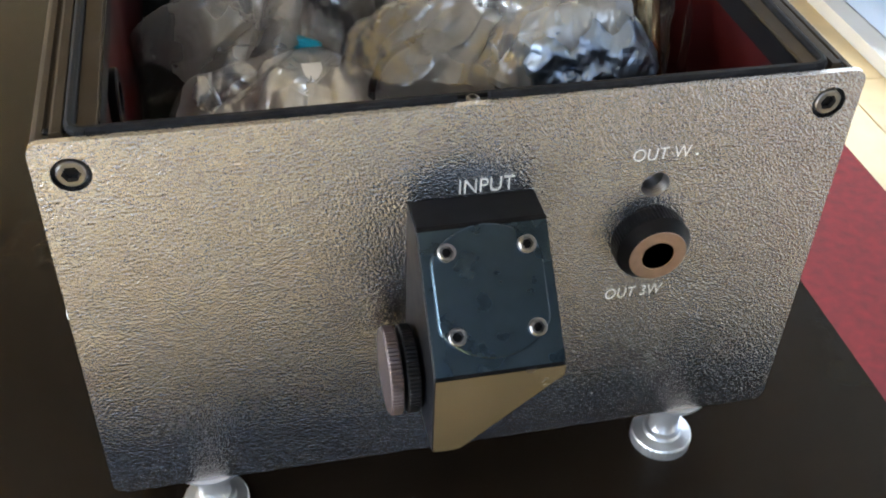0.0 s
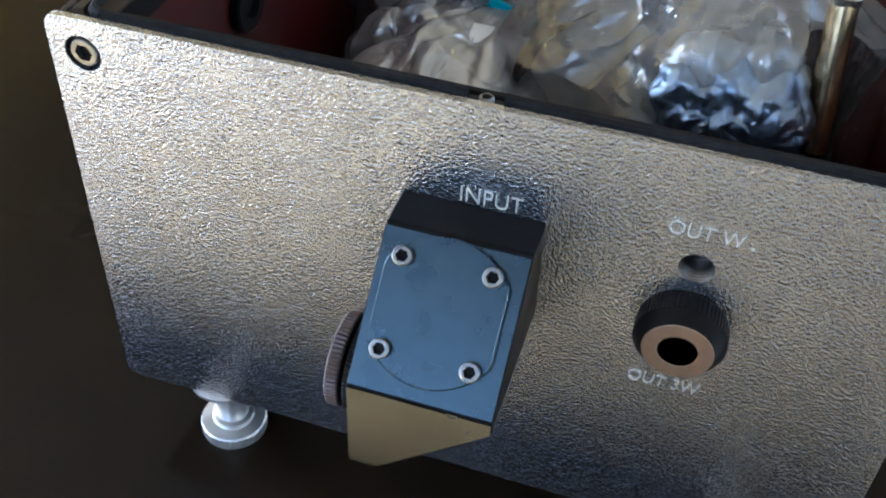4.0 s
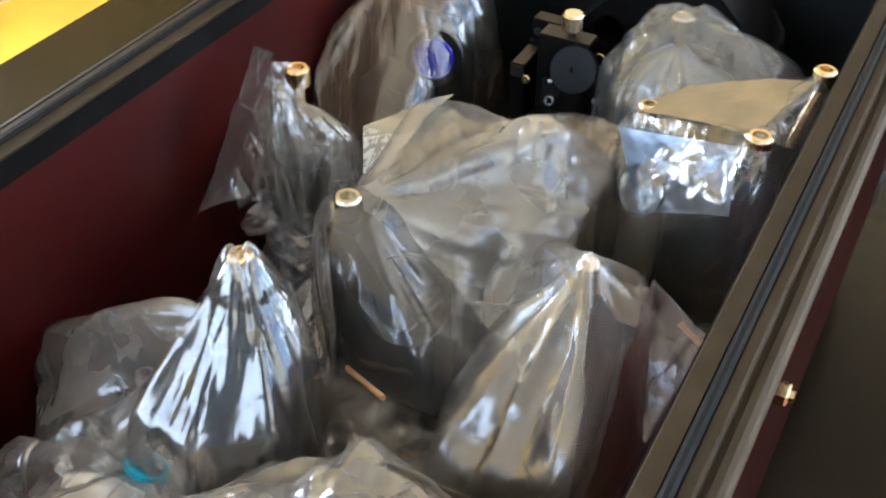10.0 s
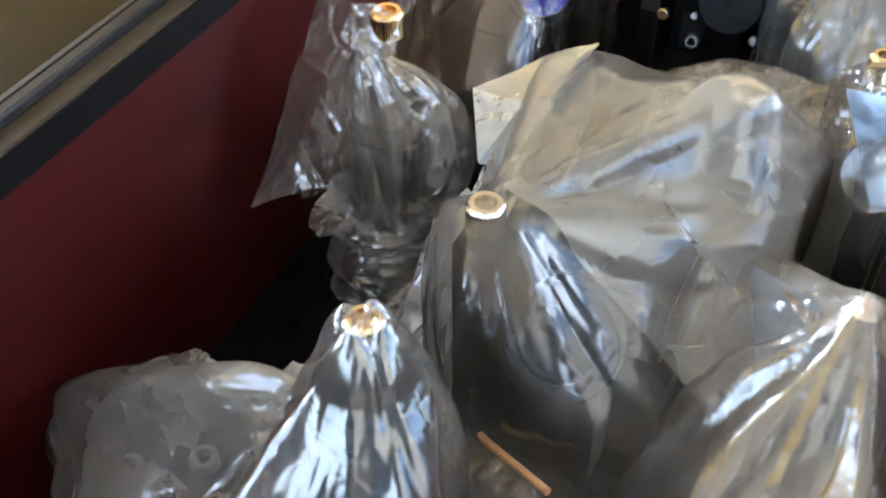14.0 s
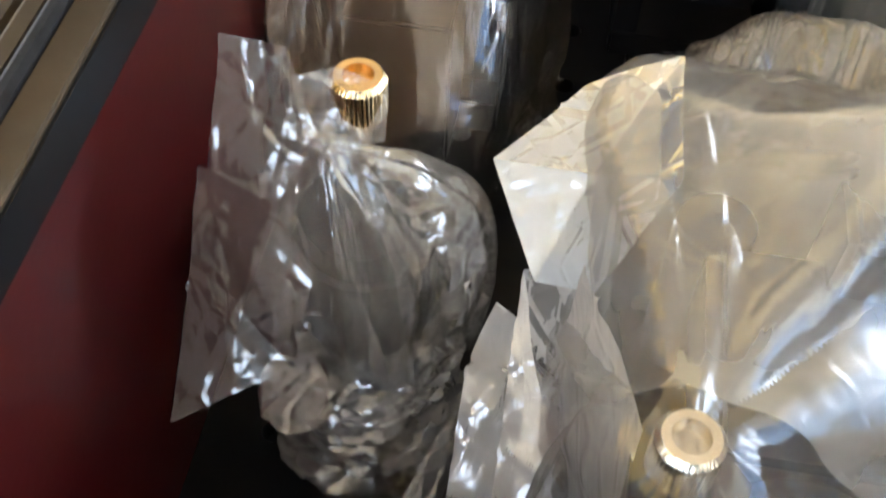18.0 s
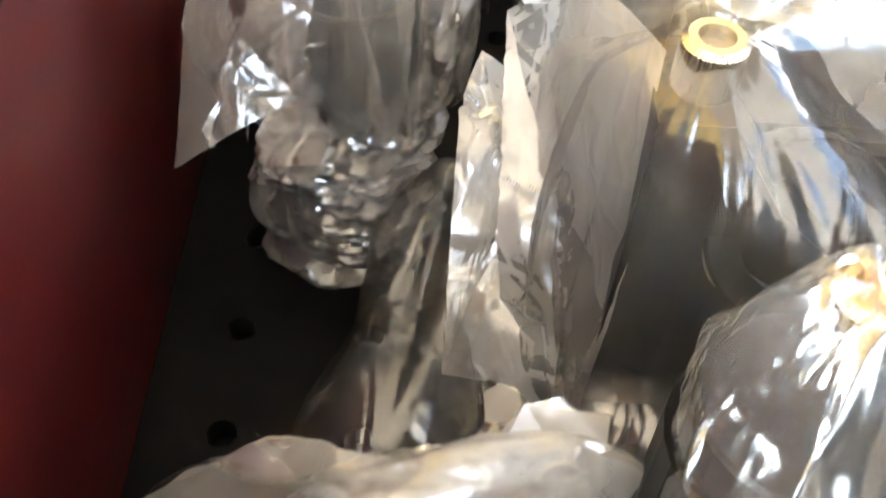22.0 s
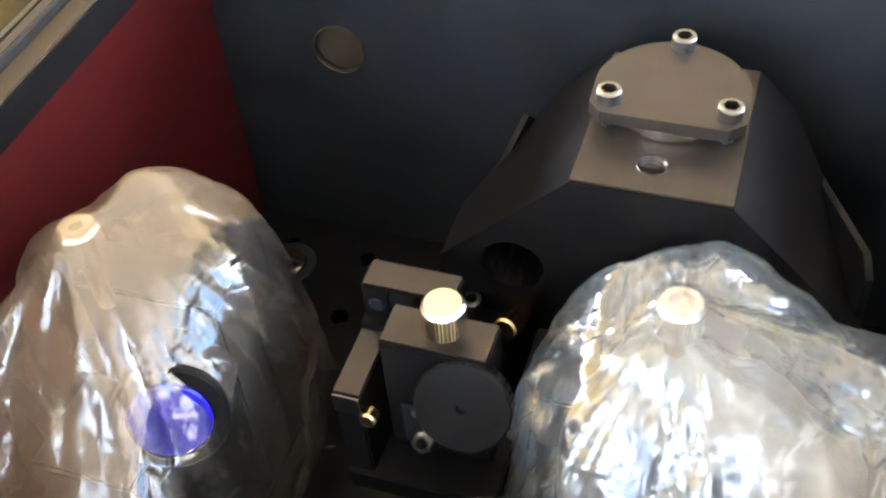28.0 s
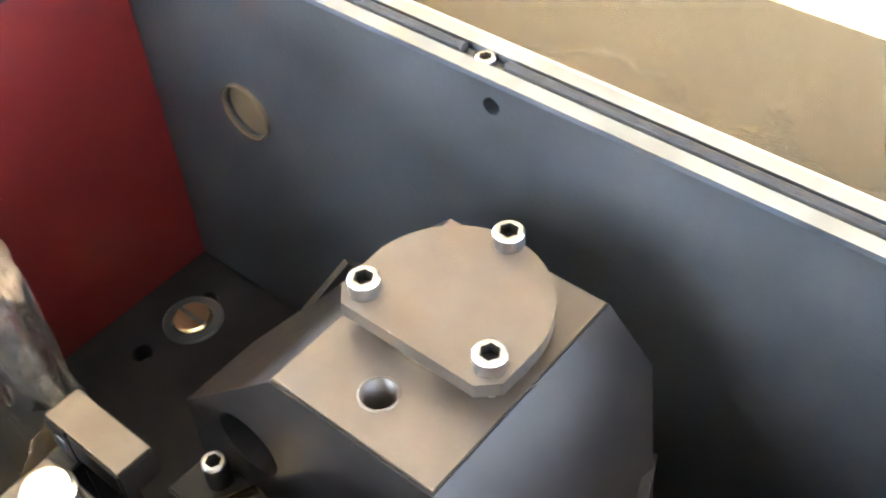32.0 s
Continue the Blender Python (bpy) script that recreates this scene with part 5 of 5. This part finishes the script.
part("paper_strip", flap([(40, 168, -23), (73, 171, -26), (73, 174, -30), (40, 171, -28)], 22, wave=0.4), KRAFT, mf, smooth=True)
bag("clear_bag", "large crumpled milky plastic bag over lens optics", drape((46, 122), [(-20, 112), (-8, 92), (20, 78), (40, 66), (62, 60), (78, 66), (80, 92), (92, 98), (106, 96), (106, 118), (100, 166), (76, 178), (36, 176), (4, 164), (-14, 136)], [(80, 108, 1, 44, 114, -5), (80, 108, 1, 104, 104, -14), (44, 114, -5, 40, 168, -20), (40, 168, -20, 78, 170, -22), (20, 112, -18, 44, 114, -6), (20, 112, -18, -11, 128, -36), (20, 112, -18, -16, 108, -46)], -112, 0.85, -70, 1.6, 5.0, 14, n=101, size=18, shrink=0.16, pulls=[(62, 112, -4)], planes=[((80, 106, 1), (44, 114, -6), (50, 68, -11)), ((80, 106, 1), (50, 68, -11), (78, 68, -11)), ((44, 114, -6), (50, 68, -11), (6, 88, -56)), ((44, 114, -6), (6, 88, -56), (-14, 110, -44)), ((40, 168, -20), (44, 114, -6), (-12, 130, -38)), ((80, 108, 1), (44, 114, -5), (40, 168, -20)), ((80, 108, 1), (40, 168, -20), (78, 170, -22)), ((80, 108, 1), (78, 170, -22), (103, 120, -24))]), CLOUDY, (54, 110), low=FILM, extra=[(sheet([(92, 62, -24), (104, 84, -10), (106, 76, -70), (105, 72, -112), (94, 56, -112)], 30, wave=2.0), FILM)])

# front left bag
pk = thing("packing_box", "white translucent packing box inside a clear bag", "packing", mm(-34, 122, FLOOR_IN))
block(pk, (-50, 106, FLOOR_IN), (-16, 142, -62), WHITE_PACK, "body", 4)
part("padding", drape((-66, 116), [(-88, 100), (-60, 88), (-50, 110), (-52, 140), (-80, 142)], [(-68, 112, -84, -62, 122, -82)], FLOOR_IN, 0.6, -104, 3, 4, 15), WHITE_PACK, pk, smooth=True)
part("tissue", drape((-46, 116), [(-84, 118), (-76, 98), (-54, 86), (-28, 84), (-14, 96), (-12, 126), (-26, 146), (-66, 148)], [(-36, 148, -68, -46, 124, -62), (-20, 118, -64, -36, 148, -68), (-46, 124, -62, -74, 120, -84)], FLOOR_IN, 0.7, -102, 1.4, 4.6, 52, size=13), WHITE_FILM, pk, "white crumpled inner wrap", smooth=True)
bag("clear_bag", "crumpled clear plastic bag with a blue band round its neck", drape((-50, 118), [(-97, 122), (-86, 92), (-56, 76), (-24, 74), (-6, 92), (-4, 128), (-18, 150), (-32, 164), (-70, 162), (-96, 146)], [(-33, 160, -62, -48, 126, -62), (-48, 126, -62, -49, 104, -74), (-20, 120, -58, -33, 160, -62), (-48, 126, -62, -84, 128, -80), (-33, 160, -62, -78, 152, -74)], FLOOR_IN, 0.65, -98, 3.0, 5.0, 16, n=91, size=20, pulls=[(-34, 161, -64)]), PALE, (-54, 108), low=MILKY)
band = thing("rubber_band", "bright blue rubber band round a bag's neck", "rubber band", mm(-32, 158, -68))
for dz in (0, 2.0, 4.0):
    part("strand", pipe([mm(-34 + 5.6 * math.cos(a), 161 + 4.6 * math.sin(a), -68 + dz - 2.5 * math.cos(a) - 2 * math.sin(a)) for a in [2 * math.pi * i / 24 for i in range(25)]], 0.0013), BLUE_BAND, band, smooth=True)
neck = thing("bag_neck", "gathered neck of a clear bag inside the blue band", "plastic bag", mm(-34, 161, -70), "bagged optics")
rows = []
for i in range(25):
    v = i / 24
    r = 4.4 + 11 * abs(v - 0.35) ** 1.5
    row = []
    for q in range(96):
        a = 2 * math.pi * q / 96
        f = 1 + (0.10 + 0.16 * v) * facet((3.0 * math.cos(a) + 2, 3.0 * math.sin(a), 0.6 * v))
        row.append(mm(-34 - 5 * v + r * f * math.cos(a), 161 - 1 * v + 0.8 * r * f * math.sin(a), -78 + 30 * v))
    rows.append(row)
part("film", loft(rows, cap=False), FILM, neck, smooth=True)
bag("clear_bag", "loose clear plastic bag beside the red wall", drape((-64, 194), [(-107, 182), (-90, 160), (-50, 154), (-34, 166), (-32, 200), (-44, 222), (-70, 222), (-101, 204)], [(-40, 200, -36, -66, 206, -44), (-66, 206, -44, -94, 200, -66), (-62, 176, -58, -66, 206, -46)], FLOOR_IN, 0.7, -88, 5.5, 2.2, 18, n=81, size=26, pulls=[(-24, 200, -14)]), CLOUDY, (-66, 184), low=FILM)
pm = thing("optic_mount", "small black mount with steel screws inside a loose bag", "optical mount", mm(-66, 184, FLOOR_IN))
block(pm, (-84, 174, FLOOR_IN), (-54, 202, -72), ANOD, "body", 2)
for x, y in ((-76, 182), (-62, 192)):
    cap_screw(pm, Matrix.Translation(mm(x, y, -72)), 3.4, 4)

# cords and ties
tie = thing("cable_tie", "bright yellow plastic cable tie", "cable tie", mm(-18, 112, FLOOR_IN))
part("strap", pipe([mm(-18, 112, -98), mm(0, 107, -99), mm(18, 103, -100), mm(62, 86, -102)], 0.0018), YELLOW, tie, smooth=True)
cord = thing("orange_cable", "thin orange cable between the bags", "cable", mm(0, 225, FLOOR_IN))
part("cord", pipe([mm(-9, 231, -75), mm(-6, 228, -72), mm(4, 222, -67), mm(14, 217, -64)], 0.0010), ORANGE, cord, smooth=True)

def bored(ob, a, b, r, n=36):
    """Drills a round hole from a to b (millimetres) into a mesh."""
    cutter = rod(None, a, b, r, INK, "cutter", n)
    mod = ob.modifiers.new("bore", "BOOLEAN")
    mod.object, mod.operation, mod.solver = cutter, "DIFFERENCE", "EXACT"
    bpy.context.view_layer.update()
    ob.data = bpy.data.meshes.new_from_object(ob.evaluated_get(bpy.context.evaluated_depsgraph_get()))
    ob.modifiers.clear()
    bpy.data.objects.remove(cutter)


# Q: angled mirror block at the back wall
mq = thing("mirror_block", "faceted black mirror block with a satin cover plate", "mirror block", mm(25, 466, FLOOR_IN))
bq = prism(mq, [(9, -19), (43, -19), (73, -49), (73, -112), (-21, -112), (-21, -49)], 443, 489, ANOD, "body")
bm = bmesh.new()
bm.from_mesh(bq.data)
for px, sx in ((-20, -1), (71, 1)):
    bmesh.ops.bisect_plane(bm, geom=list(bm.verts) + list(bm.edges) + list(bm.faces), plane_co=mm(px, 462, 0), plane_no=Vector((sx * 0.82, 0.57, 0)), clear_outer=True)
    bmesh.ops.contextual_create(bm, geom=[e for e in bm.edges if e.is_boundary])
bm.to_mesh(bq.data)
bm.free()
bored(bq, (-3.4, 441, -48), (-3.4, 462, -48), 7.5)
bored(bq, (25, 451.7, -12), (25, 451.7, -34), 3.2)
# Thin lighter skin: light on the black block's top, painted as colour.
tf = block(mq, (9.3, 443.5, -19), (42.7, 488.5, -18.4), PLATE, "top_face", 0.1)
bored(tf, (25, 451.7, -12), (25, 451.7, -34), 3.2)
disc(mq, (25, 451.7, -18.5), (0, 0, 1), 3.9, 0.3, PLATE, "chamfer", hole=3.1)
part("thread", lathe([((3.15 - 0.45 * (i % 2)) * k, -i * 0.55 * k) for i in range(20)], 32, hollow=True, m=Matrix.Translation(mm(25, 451.7, -18.6))), PLATE, mq, "threaded bore")
pts = [(9.2, 461)] + [(25.6 + 16.8 * math.cos(a), 468.5 + 17.5 * math.sin(a)) for a in [radians(172 - 172 * i / 24) for i in range(25)]] + [(42.2, 461), (39, 458), (12, 458)]
bm = loft([[mm(x, y, -14.6) for x, y in pts], [mm(x, y, -11.6) for x, y in pts]])
part("cover_plate", bm, PLATE, mq, "satin bronze round-ended cover plate")
rod(mq, (25.5, 472, -18.4), (25.5, 472, -14.6), 13, NICKEL, "mirror", n=40)
for x, y in ((25.4, 484.7), (13.1, 462.5), (38.5, 462.7)):
    rod(mq, (x, y, -18.4), (x, y, -14.6), 1.6, STEEL, "spacer", 12)
    cap_screw(mq, Matrix.Translation(mm(x, y, -11.6)), 2.75, 3.0)
for sx in (1, -1):
    a, e, n_ = Vector((25 + sx * 47, 447, 0)), Vector((25 + sx * 33, 482, 0)), Vector((sx * 0.92, 0.38, 0))
    za, ze = (-32, -37) if sx > 0 else (-58, -33)
    ring = [(0.0, -90), (1.0, -90), (1.0, ze - 4), (0.9, ze), (0.1, za), (0.0, za - 4)]
    part("side_cover", loft([[mm(*(a.lerp(e, u) + n_ * o + Vector((0, 0, z)))) for u, z in ring] for o in (-0.8, 0.8)]), ANOD, mq, "black cover plate on the side")
fs = thing("floor_screw", "slotted brass screw in a round counterbore", "screw", mm(-92, 487, FLOOR_IN))
disc(fs, (-92, 487, -117.9), (0, 0, 1), 9, 0.5, INK, "counterbore", hole=6)
disc(fs, (-92, 487, -117.8), (0, 0, 1), 5.6, 1.6, BRASS, "head")
block(fs, (-97, 486.4, -116.4), (-87, 487.6, -116.1), INK, "slot", 0.05)

# ---- glazing and planks ----
for nm_, lo, hi in (("window_1", (X0 - 0.055, -1.45, FLOOR), (X0 - 0.045, 0.15, 0.80)), ("window_4", (X0 - 0.055, 0.30, 0.30), (X0 - 0.045, 1.25, 0.68)), ("window_2", (X1 + 0.045, -0.2, FLOOR + 0.03), (X1 + 0.055, 2.0, 1.1)), ("window_3", (-1.32, Y0 - 0.055, 0.35), (0.08, Y0 - 0.045, 1.55))):
    wd = thing(nm_, "clear window in a white frame", "window", kind="structure")
    g = part("pane", box(lo, hi), PANE, wd)
    g.visible_shadow = False
    along = 0 if nm_ == "window_3" else 1
    for f in (0.0, 1.0):
        a, b = list(lo), list(hi)
        c = lo[along] + f * (hi[along] - lo[along])
        a[along], b[along] = c - 0.03 + 0.03 * (1 - 2 * f), c + 0.03 + 0.03 * (1 - 2 * f)
        a[1 - along] -= 0.02
        b[1 - along] += 0.02
        part("frame_stile", box(a, b, 0.004), WALL, wd)
first = part("plank", box((0, 0, -0.012), (0.118, 0.9, 0), 0.0012), WOOD)
for i in range(int((X1 - X0) / 0.12) + 1):
    y = Y0 - 0.9 * random.random()
    while y < Y1:
        y0, y1 = max(y, Y0), min(y + 0.9, Y1)
        x1 = min(0.118, X1 - X0 - i * 0.12)
        if y1 - y0 > 0.02 and x1 > 0.01:
            ob = new("plank", first.data)
            ob.matrix_basis = Matrix.Translation((X0 + i * 0.12, y0, FLOOR)) @ Matrix.Diagonal((x1 / 0.118, (y1 - y0) / 0.9, 1, 1))
            under(ob, floor)
        y += 0.902
bpy.data.objects.remove(first)
